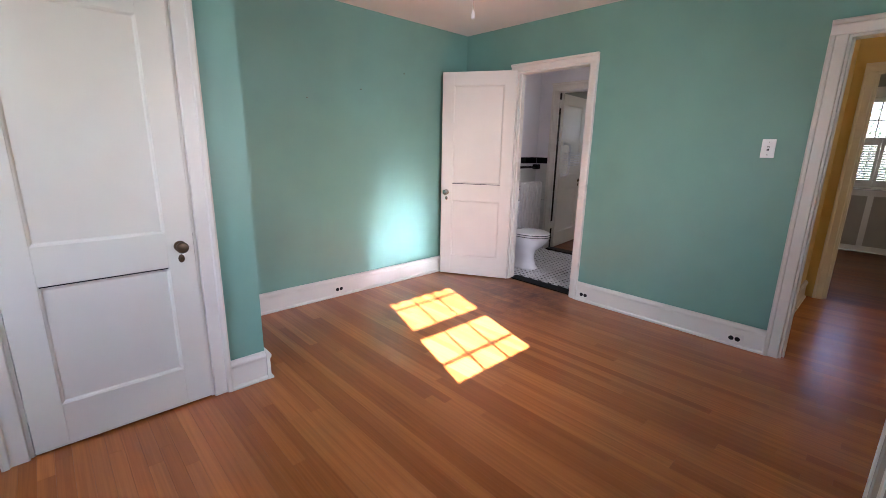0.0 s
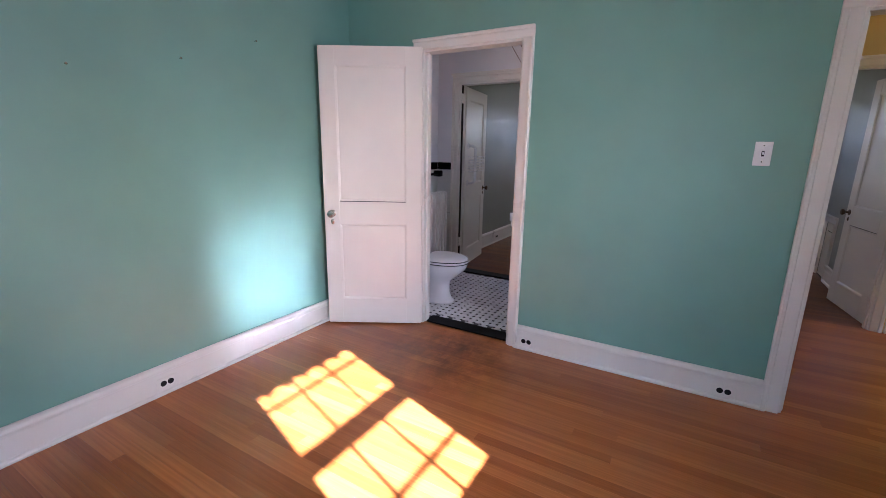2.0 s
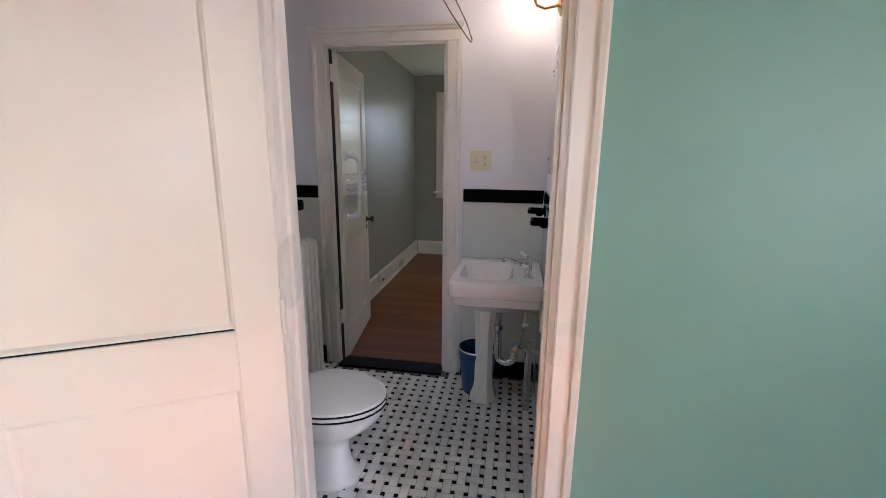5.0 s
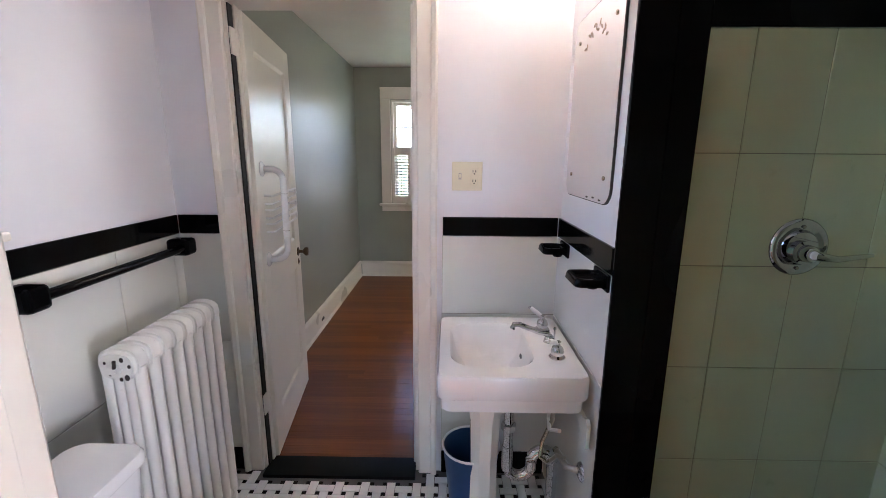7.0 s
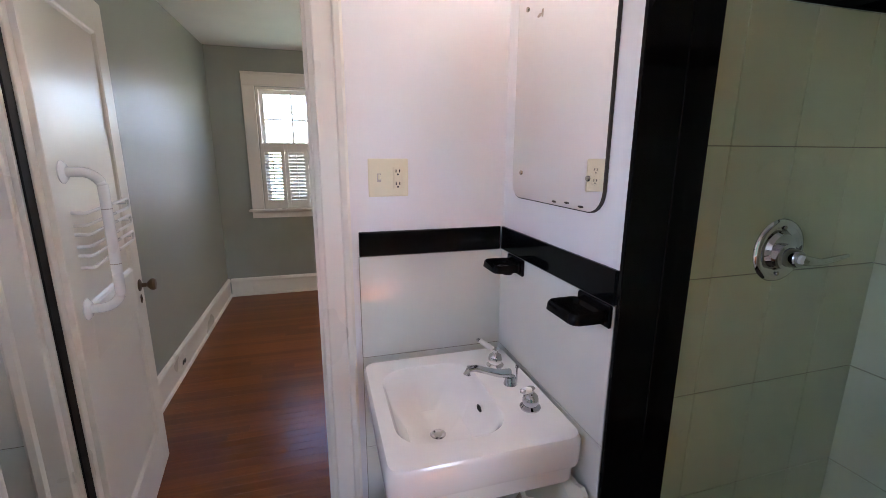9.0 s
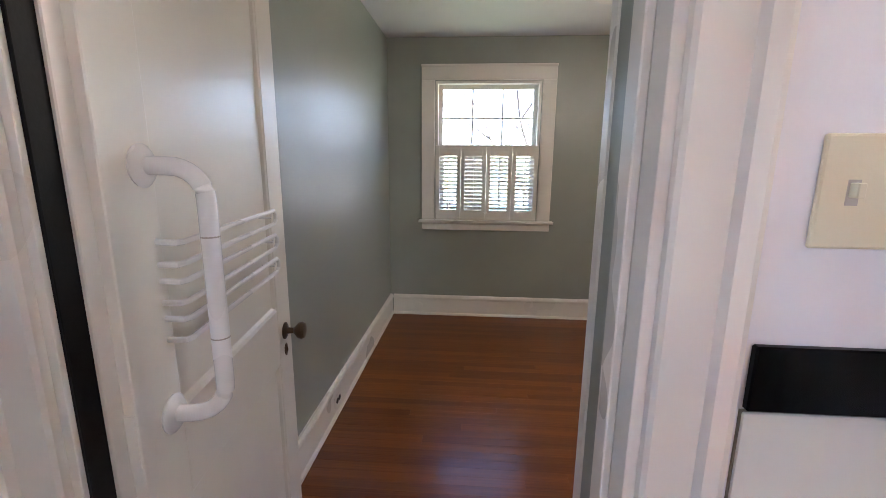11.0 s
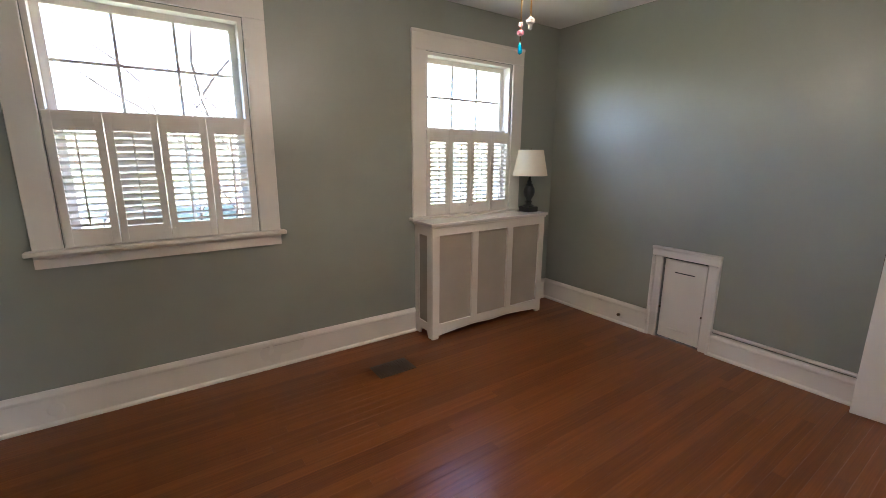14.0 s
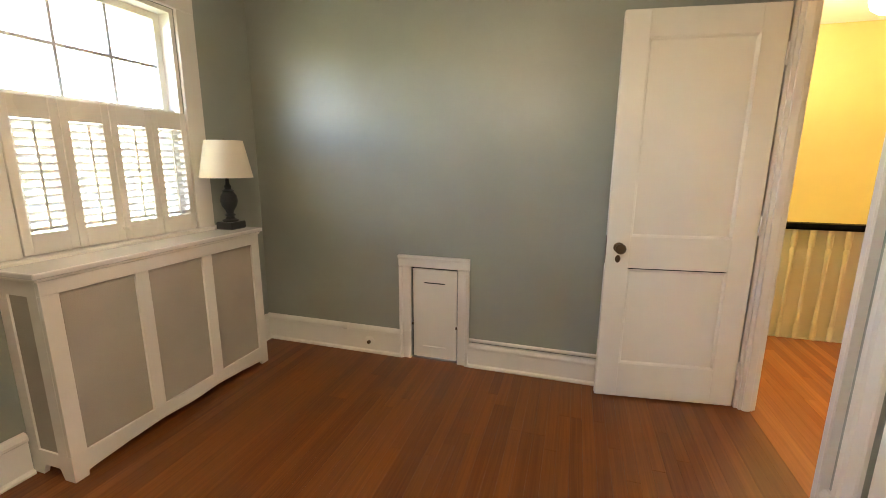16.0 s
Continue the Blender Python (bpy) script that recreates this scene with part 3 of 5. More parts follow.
rack = thing("towel_rack", fm, "white wire towel rack with six bars on the door", "towel rack")
for z in (1.29, 1.225, 1.16):
    x0, x1, o = 0.10, 0.56, f - 0.03
    loop = [(x0, f, z), (x0, o, z - 0.002), (x0 + 0.012, o - 0.006, z - 0.002), (x1 - 0.012, o - 0.006, z), (x1, o - 0.006, z - 0.010), (x1, o - 0.006, z - 0.026), (x1 - 0.012, o - 0.004, z - 0.036), (x0 + 0.012, o - 0.004, z - 0.038), (x0, o, z - 0.038), (x0, f, z - 0.038)]
    part("wire_loop", tube(loop, 0.0055, 8), WHITE_PL, rack, "", True)
    part("wire_stay", tube([(x1 - 0.02, f, z - 0.018), (x1 - 0.02, o - 0.002, z - 0.018), (x1 - 0.02, o - 0.005, z)], 0.0035, 8), WHITE_PL, rack)

# access hatch in the grey room
hatch = thing("access_hatch", Matrix(), "small white painted wooden access door with a moulded frame", "hatch")
fr = [(p * 0.72, q) for p, q in CASING]
part("side_board", prism(fr, (7.092, -0.50, 0), (1, 0, 0), (0, 1, 0), Vector((0, 0, 0.635))), TRIM, hatch)
part("side_board", prism(fr, (6.772, -0.50, 0), (-1, 0, 0), (0, 1, 0), Vector((0, 0, 0.635))), TRIM, hatch)
part("head_board", prism(fr, (6.696, -0.50, 0.635), (0, 0, 1), (0, 1, 0), Vector((0.477, 0, 0))), TRIM, hatch)
bm = box(6.782, -0.521, 0.012, 7.080, -0.504, 0.622, 0.002)
lid = part("door", bm, DOORP, hatch)
part("slot", box(6.862, -0.5045, 0.528, 7.002, -0.5025, 0.535), DARK, lid, "thin dark slot")
part("ledge", box(6.852, -0.505, 0.085, 7.012, -0.497, 0.097, 0.003), TRIM, lid)
for x in (6.782, 7.082):
    part("catch", box(x - 0.006, -0.506, 0.235, x + 0.006, -0.498, 0.25, 0.001), BRASS_OLD, lid)
# painted black so that the gaps round the lid look unlit
tagged(link("hatch_back", box(6.74, -0.569, 0.0, 7.12, -0.525, 0.66), DARK), "black block painting the dark space behind the hatch", "wall", kind="structure")


# ---- windows ----
def sash(parent, w, z0, z1, y, rail=0.05, cols=3, rows=2):
    """A glazed sash: local x along the window, y outwards."""
    bm = box(0, y, z0, rail, y + 0.035, z1)
    box(w - rail, y, z0, w, y + 0.035, z1, bm=bm)
    box(rail, y + 0.0005, z0, w - rail, y + 0.0345, z0 + rail, bm=bm)
    box(rail, y + 0.0005, z1 - rail, w - rail, y + 0.0345, z1, bm=bm)
    s = part("sash", bm, TRIM, parent)
    gw, gh = (w - 2 * rail) / cols, (z1 - z0 - 2 * rail) / rows
    for i in range(1, cols):
        part("muntin", box(rail + gw * i - 0.007, y + 0.008, z0 + rail, rail + gw * i + 0.007, y + 0.024, z1 - rail), TRIM, s)
    for j in range(1, rows):
        part("muntin", box(rail, y + 0.009, z0 + rail + gh * j - 0.007, w - rail, y + 0.023, z0 + rail + gh * j + 0.007), TRIM, s)
    pane = part("pane", box(rail - 0.002, y + 0.016, z0 + rail - 0.002, w - rail + 0.002, y + 0.019, z1 - rail + 0.002), PANE, s)
    pane.visible_shadow = False
    return s


def window(name, m, w, z0, z1, label, meet, deep=0.16, stool=0.055, cas=0.12, apron=True, upper=0.05):
    """A double-hung window in an opening from x = 0 to w; the room lies towards -y, the outside towards +y."""
    top = thing(name, m, label, "window", kind="structure")
    jw = 0.022
    bm = box(-0.001, 0.0, z0, jw, deep, z1)
    box(w - jw, 0.0, z0, w + 0.001, deep, z1, bm=bm)
    box(jw, 0.0, z1 - jw, w - jw, deep, z1 + 0.001, bm=bm)
    box(jw, 0.0, z0 - 0.001, w - jw, deep + 0.05, z0 + 0.02, bm=bm)
    part("window_frame", bm, TRIM, top)
    inner = w - 2 * jw
    hold = new("sash_pair")
    hold.parent = top
    hold.location = (jw, 0, 0)
    sash(hold, inner, meet - 0.02, z1 - jw, 0.075, upper)
    sash(hold, inner, z0 + 0.02, meet + 0.03, 0.036)
    for x0, x1 in ((-cas, -0.004), (w + 0.004, w + cas)):
        part("casing_board", box(x0, -0.02, z0, x1, 0.0, z1 + 0.004, 0.003), TRIM, top)
    part("casing_board", box(-cas, -0.0215, z1 + 0.004, w + cas, 0.0, z1 + cas + 0.004, 0.003), TRIM, top)
    part("backband", box(-cas - 0.003, -0.027, z1 + cas - 0.010, w + cas + 0.003, 0.0, z1 + cas + 0.012, 0.004), TRIM, top)
    part("window_sill", box(-cas - 0.03, -stool, z0 - 0.024, w + cas + 0.03, 0.03, z0, 0.006, seg=2), TRIM, top)
    if apron:
        part("apron", prism([(0, 0), (0.020, 0.0), (0.020, 0.05), (0.028, 0.066), (0, 0.066)], (-cas, 0, z0 - 0.09), (0, -1, 0), (0, 0, 1), Vector((w + 2 * cas, 0, 0))), TRIM, top)
    return top


def shutters(name, m, w, z0, z1, label, angles):
    """Four louvred half-height shutter panels hung inside a window."""
    top = thing(name, m, label, "shutters")
    pw = w / 4
    for i, tilt in enumerate(angles):
        x = pw * i
        st = 0.036
        bm = box(x + 0.001, -0.012, z0, x + st, 0.012, z1, 0.002)
        box(x + pw - st, -0.012, z0, x + pw - 0.001, 0.012, z1, 0.002, bm=bm)
        box(x + st - 0.001, -0.0115, z0, x + pw - st + 0.001, 0.0115, z0 + 0.085, 0.001, bm=bm)
        box(x + st - 0.001, -0.0115, z1 - 0.09, x + pw - st + 0.001, 0.0115, z1, 0.001, bm=bm)
        p = part("shutter_panel", bm, TRIM, top)
        n = 14
        lo, hi = z0 + 0.085, z1 - 0.09
        for k in range(n):
            z = lo + (k + 0.5) * (hi - lo) / n
            c, s = math.cos(radians(tilt)), math.sin(radians(tilt))
            hw, ht = 0.018, 0.003
            q = [(u * c - v * s, u * s + v * c) for u, v in ((-hw, 0), (-hw * 0.6, ht), (hw * 0.6, ht), (hw, 0), (hw * 0.6, -ht), (-hw * 0.6, -ht))]
            part("louvre", prism(q, (x + st - 0.002, 0, z), (0, 1, 0), (0, 0, 1), Vector((pw - 2 * st + 0.004, 0, 0))), TRIM, p)
        part("tilt_rod", box(x + pw / 2 - 0.004, -0.024, lo + 0.01, x + pw / 2 + 0.004, -0.017, hi - 0.01, 0.001), TRIM, p)
    for x in (pw * 2 - 0.012, pw * 2 + 0.012):
        part("shutter_knob", lathe([(0, 0), (0.004, 0), (0.004, 0.008), (0.009, 0.013), (0.008, 0.019), (0, 0.021)], 12, pose(x, -0.012, z0 + 0.06, 90)), TRIM, top)
    return top


EAST = lambda y: pose(8.235, y, 0, 0, 0, -90)
wa = window("window_1", EAST(W1[1]), W1[1] - W1[0], W1[2], W1[3], "white double-hung sash window with six panes a sash", 1.545, upper=0.036)
wb = window("window_2", EAST(W2[1]), W2[1] - W2[0], W2[2], W2[3], "white double-hung sash window above a radiator cover", 1.545, apron=False, upper=0.036)
shutters("louvred_shutters", EAST(W1[1] - 0.003) @ Matrix.Translation((0, -0.002, 0)), 0.899, 0.915, 1.567, "white wooden cafe shutters with one panel tilted shut", (-30, -62, -30, -30))
shutters("louvred_shutters", EAST(W2[1] - 0.003) @ Matrix.Translation((0, -0.002, 0)), 0.839, 0.915, 1.557, "white wooden cafe shutters with open slats", (-30, -30, -30, -30))
window("window_3", pose(WG[1], -0.42, 0, 0, 0, 180), WG[1] - WG[0], WG[2], WG[3], "white double-hung sash window in the sunny wall", 1.425, 0.15)
# out-of-view window added to light the lower bathroom
window("fill_window_4", pose(WB[0], 3.47, 0), WB[1] - WB[0], WB[2], WB[3], "unseen small white bathroom sash window added to let in light", 1.66, 0.15, cas=0.08, apron=False)
# this side window is never in view; it only brings in light
window("fill_window_5", pose(-1.3, WW[0], 0, 0, 0, 90), WW[1] - WW[0], WW[2], WW[3], "unseen white double-hung side window added to let in light", 1.45, 0.12)
# unseen shade added over the sunny window's top panes to cut the sun patch
shade = thing("unseen_roller_shade", Matrix(), "unseen cream roller shade with a scalloped hem, added to cut the sun patch", "window shade")
part("roller", tube([(0.73, -0.46, 1.955), (1.53, -0.46, 1.955)], 0.016, 12), TRIM, shade)
edge = [(0.735 + 0.79 * i / 48, 1.715 + 0.022 * abs(math.sin(math.pi * i / 8)) + 0.006 * math.sin(i * 2.3)) for i in range(49)]
part("cloth", prism(edge + [(1.525, 1.95), (0.735, 1.95)], (0, -0.452, 0), (1, 0, 0), (0, 0, 1), Vector((0, 0.0016, 0))), SHADE, shade)


# ---- radiator covers ----
def radiator_cover(name, m, w, d, h, label):
    """A cabinet with cane panels: x along its front, front at y = 0, back at y = d."""
    c = thing(name, m, label, "radiator cover")
    part("top", box(-0.022, -0.022, h - 0.024, w + 0.022, d, h, 0.006, seg=2), COVER_TOP, c)
    part("top_moulding", box(-0.01, -0.01, h - 0.038, w + 0.01, d, h - 0.024, 0.004), TRIM, c)
    st, foot = 0.062, 0.055

    def scallop(length):
        n = 24
        pts = []
        for i in range(n + 1):
            u = i / n
            x = st * 0.9 + (length - st * 1.8) * u
            z = foot * (0.35 + 0.45 * min(1, 6 * u, 6 * (1 - u))) + 0.004 * math.cos(u * math.pi * 6)
            pts.append((x, z))
        return [(0, 0), (st * 0.85, 0)] + pts + [(length - st * 0.85, 0), (length, 0), (length, 0.115), (0, 0.115)]
    part("front_plinth", prism(scallop(w), (0, 0, 0), (1, 0, 0), (0, 0, 1), Vector((0, 0.02, 0))), TRIM, c)
    part("top_rail", box(0, 0.0, h - 0.095, w, 0.02, h - 0.038, 0.001), TRIM, c)
    inner = (w - st) / 3
    for i in range(4):
        part("stile", box(inner * i, -0.0005, 0.115, inner * i + st, 0.0195, h - 0.095, 0.001), TRIM, c)
    for i in range(3):
        x0, x1 = inner * i + st, inner * (i + 1)
        p = part("grille", box(x0 - 0.003, 0.012, 0.112, x1 + 0.003, 0.016, h - 0.092), MESH, c, "beige woven cane grille")
        part("braid", tube([(x0 + 0.006, 0.009, 0.12), (x0 + 0.006, 0.009, h - 0.1)], 0.004, 6), MESH, p)
        part("braid", tube([(x0, 0.009, h - 0.103), (x1, 0.009, h - 0.103)], 0.005, 6), MESH, p)
    for x in (0, w - 0.02):
        bm = prism([(0.02, 0), (0.06, 0), (0.08, 0.05), (d - 0.08, 0.05), (d - 0.06, 0), (d, 0), (d, 0.115), (0.02, 0.115)], (x, 0, 0), (0, 1, 0), (0, 0, 1), Vector((0.02, 0, 0)))
        box(x, 0.02, 0.115, x + 0.02, 0.075, h - 0.038, bm=bm)
        box(x, d - 0.055, 0.115, x + 0.02, d, h - 0.038, bm=bm)
        box(x, 0.075, h - 0.1, x + 0.02, d - 0.055, h - 0.038, bm=bm)
        s = part("side", bm, TRIM, c)
        part("grille", box(x + 0.008, 0.07, 0.11, x + 0.012, d - 0.05, h - 0.095), MESH, s, "beige woven cane grille")
    return c


radiator_cover("radiator_cover", pose(7.985, 1.0, 0, 0, 0, -90), 1.16, 0.248, 0.893, "white wooden radiator cover with cane grilles under the window")
radiator_cover("radiator_cover", pose(1.75, -0.09, 0, 0, 0, 180), 1.26, 0.30, 0.868, "white wooden radiator cover with a sunlit top")

# table lamp on the grey room's cover
lampo = thing("table_lamp", pose(8.11, -0.085, 0.893), "dark turned table lamp with a cream shade, unlit", "lamp")
part("base", box(-0.06, -0.06, 0, 0.06, 0.06, 0.045, 0.006), LAMPB, lampo)
part("body", lathe([(0, 0.045), (0.045, 0.045), (0.047, 0.055), (0.028, 0.063), (0.022, 0.075), (0.032, 0.085), (0.02, 0.095), (0.024, 0.11), (0.043, 0.14), (0.05, 0.17), (0.045, 0.20), (0.03, 0.225), (0.034, 0.232), (0.018, 0.242), (0.02, 0.26), (0.012, 0.27), (0.009, 0.31), (0, 0.31)], 24), LAMPB, lampo, "", True)
part("shade", lathe([(0.148, 0.31), (0.105, 0.525), (0.103, 0.525), (0.146, 0.31), (0.148, 0.31)], 40), SHADE, lampo, "cream fabric empire shade", True)
part("finial", lathe([(0, 0.30), (0.004, 0.30), (0.004, 0.52), (0.008, 0.525), (0.006, 0.535), (0, 0.538)], 12), BRASS_OLD, lampo)


# ---- plates ----
def outlet(axis, face, sign, u, z, wide=False, material=TRIM, label="brown-holed duplex outlet in the baseboard"):
    """A plate with two dark round sockets."""
    rot = {("x", -1): -90, ("x", 1): 90, ("y", -1): 0, ("y", 1): 180}[(axis, sign)]
    m = pose(*((face, u, z) if axis == "x" else (u, face, z)), 0, 0, rot)
    o = thing("outlet", m, label, "outlet")
    part("plate", box(-0.055, -0.005, -0.033, 0.055, 0.0, 0.033, 0.002), material, o)
    for x in (-0.019, 0.019):
        part("socket", lathe([(0, 0), (0.0155, 0), (0.0165, 0.003), (0, 0.003)], 18, pose(x, -0.0045, 0, 90)), DARK, o)


outlet("x", 3.292, -1, 1.785, 0.064)
outlet("x", 3.292, -1, 0.617, 0.058)
outlet("y", 3.332, -1, 1.70, 0.066)
outlet("y", 3.414, -1, 6.56, 0.085)
sw = thing("light_switch", pose(3.31, 0.636, 1.37, 0, 0, -90), "white toggle light switch on the teal wall", "light switch")
part("plate", box(-0.037, -0.006, -0.059, 0.037, 0, 0.059, 0.003, seg=2), WHITE_PL, sw)
part("toggle_slot", box(-0.006, -0.0068, -0.013, 0.006, -0.004, 0.013), DARK, sw)
part("toggle", box(-0.004, -0.016, -0.004, 0.004, -0.005, 0.009, 0.001), WHITE_PL, sw)
for z in (-0.04, 0.04):
    part("screw", lathe([(0, 0), (0.003, 0), (0.003, 0.001), (0, 0.0012)], 10, pose(0, -0.006, z, 90)), NICKEL, sw)
combo = thing("switch_outlet_plate", pose(4.86, 2.25, 1.392, 0, 0, -90), "ivory plate with a toggle switch and a duplex outlet", "light switch")
part("plate", box(-0.062, -0.006, -0.058, 0.062, 0, 0.058, 0.003, seg=2), IVORY, combo)
part("toggle", box(-0.033, -0.017, -0.005, -0.025, -0.005, 0.010, 0.001), IVORY, combo)
part("toggle_slot", box(-0.035, -0.0068, -0.013, -0.023, -0.004, 0.013), PIPE, combo)
part("outlet_face", box(0.014, -0.0085, -0.034, 0.045, -0.005, 0.034, 0.002), IVORY, combo)
for z in (-0.019, 0.019):
    for x in (0.0235, 0.0345):
        part("slot", box(x - 0.0015, -0.0092, z - 0.003, x + 0.0015, -0.006, z + 0.006), DARK, combo)
    part("slot", lathe([(0, 0), (0.003, 0), (0.003, 0.001), (0, 0.001)], 10, pose(0.029, -0.0083, z - 0.009, 90)), DARK, combo)
jack = thing("wall_jack", pose(7.395, -0.482, 0.085, 0, 0, 180), "small white socket with a plug on the baseboard", "outlet")
part("plate", lathe([(0, 0), (0.035, 0), (0.036, 0.003), (0.03, 0.008), (0, 0.009)], 20, pose(0, 0, 0, 90)), TRIM, jack)
part("plug", lathe([(0, 0), (0.012, 0), (0.012, 0.018), (0, 0.02)], 14, pose(0, -0.008, -0.004, 90)), BRASS_OLD, jack)
cap_ = thing("cover_plate", pose(8.217, 3.16, 0.085, 0, 0, -90), "round white blank plate on the baseboard", "outlet")
part("plate", lathe([(0, 0), (0.036, 0), (0.037, 0.002), (0.03, 0.005), (0, 0.006)], 22, pose(0, 0, 0, 90)), TRIM, cap_)
reg = thing("floor_register", pose(7.775, 1.45, 0.0, 0, 0, 0), "dark brown floor grate set in the boards", "floor vent")
part("frame", box(-0.085, -0.13, 0.0005, 0.085, 0.13, 0.004, 0.001), REGISTER, reg)
for i in range(11):
    part("slat", box(-0.07, -0.115 + 0.022 * i, 0.003, 0.07, -0.107 + 0.022 * i, 0.0065), REGISTER, reg)
nail_place = [(1.49, 1.70), (1.99, 1.81), (2.46, 1.99)]
for x, z in nail_place:
    n = thing("nail", pose(x, 3.35, z), "small nail stuck in the teal wall", "nail")
    part("head", lathe([(0, 0), (0.0022, 0), (0.0022, 0.016), (0.0055, 0.016), (0.0055, 0.018), (0, 0.0185)], 10, pose(0, 0, 0, 90)), NICKEL, n)


def ring(bm, pts, z):
    return [bm.verts.new((x, y, z)) for x, y in pts]


def skin(bm, a, b):
    n = len(a)
    for i in range(n):
        bm.faces.new((a[i], a[(i + 1) % n], b[(i + 1) % n], b[i]))


def oval(a, front, back, n=28):
    """An egg shape: half width a, reaching front towards -y and back towards +y."""
    return [(a * math.cos(2 * math.pi * i / n), (front if math.sin(2 * math.pi * i / n) < 0 else back) * math.sin(2 * math.pi * i / n)) for i in range(n)]


def stack(levels, cy=0.0):
    b_ = bmesh.new()
    rr = [ring(b_, [(x, y + c) for x, y in pts], z) for pts, z, c in levels]
    for p, q in zip(rr, rr[1:]):
        skin(b_, p, q)
    b_.faces.new(rr[0])
    b_.faces.new(rr[-1])
    return b_


# ---- bathroom: wall panels ----
def panels(name, axis, face, sign, u_cuts, z_cuts, material, label, gap=0.0012, thick=0.007, skip=(), shift=()):
    """Glass panels on a wall, one object each, with fine joints between."""
    top = thing(name, Matrix(), label, "wall panel", kind="structure")
    u0, u1, z0, z1 = u_cuts[0], u_cuts[-1], z_cuts[0], z_cuts[-1]
    a, b = sorted((face, face + sign * 0.003))
    part("joint_bed", box(*((a, u0, z0, b, u1, z1) if axis == "x" else (u0, a, z0, u1, b, z1))), JOINT, top)
    a, b = sorted((face + sign * 0.003, face + sign * thick))
    for r, (za, zb) in enumerate(zip(z_cuts, z_cuts[1:])):
        cuts = list(u_cuts)
        if r in shift:
            mids = [(p + q) / 2 for p, q in zip(cuts, cuts[1:])]
            cuts = [cuts[0]] + mids + [cuts[-1]]
        for ua, ub in zip(cuts, cuts[1:]):
            c = (a, ua + gap, za + gap, b, ub - gap, zb - gap) if axis == "x" else (ua + gap, a, za + gap, ub - gap, b, zb - gap)
            part("panel", box(*c, 0.0012), material, top)
    return top


ZP = (0.115, 0.66, 1.145)
panels("bath_panels_north", "y", 3.47, -1, (3.41, 3.75, 4.15, 4.50, 4.80, 4.86), ZP, VITRO, "cream glass wall panels with fine joints")
panels("bath_panels_east", "x", 4.86, -1, (1.857, 2.35), (0.115, 0.46, 0.80, 1.145), VITRO, "cream glass wall panels beside the basin")
panels("bath_panels_east_north", "x", 4.86, -1, (3.28, 3.47), ZP, VITRO, "narrow cream glass panel beside the door")
panels("bath_panels_vanity", "y", 1.857, 1, (4.255, 4.86), (0.0, 0.80, 1.145), VITRO, "cream glass panels behind the basin")
panels("bath_panels_west", "x", 3.41, 1, (2.685, 3.47), ZP, VITRO, "cream glass wall panels")


def strip(name, axis, face, sign, u0, u1, z0, z1, label, thick=0.011, material=BLACK):
    a, b = sorted((face, face + sign * thick))
    return tagged(link(name, box(*((a, u0, z0, b, u1, z1) if axis == "x" else (u0, a, z0, u1, b, z1)), 0.002), material), label, "trim", kind="structure")


for z0, z1, what in ((1.147, 1.225, "glossy black glass band above the panels"), (0.0, 0.113, "glossy black glass base")):
    strip("trim", "y", 3.47, -1, 3.41, 4.849, z0, z1, what)
    strip("trim", "x", 4.86, -1, 3.282, 3.459, z0, z1, what)
    strip("trim", "x", 4.86, -1, 1.87, 2.348, z0, z1, what)
    strip("trim", "x", 3.41, 1, 2.69, 3.459, z0, z1, what)
strip("trim", "y", 1.857, 1, 4.256, 4.849, 1.147, 1.225, "glossy black glass band above the panels")
# black pilaster at the shower's edge
strip("pilaster_1", "x", 4.25, -1, 1.765, 1.866, 0.0, H - 0.002, "tall glossy black glass pilaster", 0.012)
strip("pilaster_2", "x", 4.25, -1, 1.688, 1.763, 0.0, H - 0.002, "tall glossy black glass pilaster", 0.010)
strip("pilaster_3", "y", 1.688, -1, 4.242, 4.36, 0.0, H - 0.002, "black return of the pilaster", 0.004)
slab("pilaster_core", 4.2502, 1.689, 4.42, 1.7365, 0, H - 0.001, DARK, "solid core of the shower's edge", "wall")
# shower
ZS = (0.19, 0.485, 0.82, 1.153, 1.485, 1.815)
panels("shower_panels_east", "x", 4.36, -1, (0.88, 1.071, 1.283, 1.495, 1.684), ZS, SHOWER, "pale green glass shower panels with stained joints")
panels("shower_panels_south", "y", 0.88, 1, (3.41, 3.62, 3.865, 4.11, 4.353), ZS, SHOWER, "pale green glass shower panels with stained joints")
panels("shower_panels_west", "x", 3.41, 1, (0.887, 1.265, 1.80), ZS, SHOWER, "pale green glass shower panels with stained joints")
for z0, z1 in ((1.817, 1.897), (0.0, 0.188)):
    strip("trim", "x", 4.36, -1, 0.892, 1.684, z0, z1, "black glass band in the shower")
    strip("trim", "y", 0.88, 1, 3.422, 4.349, z0, z1, "black glass band in the shower")
    strip("trim", "x", 3.41, 1, 0.892, 1.80, z0, z1, "black glass band in the shower")
slab("shower_curb", 3.411, 1.70, 4.238, 1.80, -0.004, 0.14, BLACK, "black shower curb", "curb")

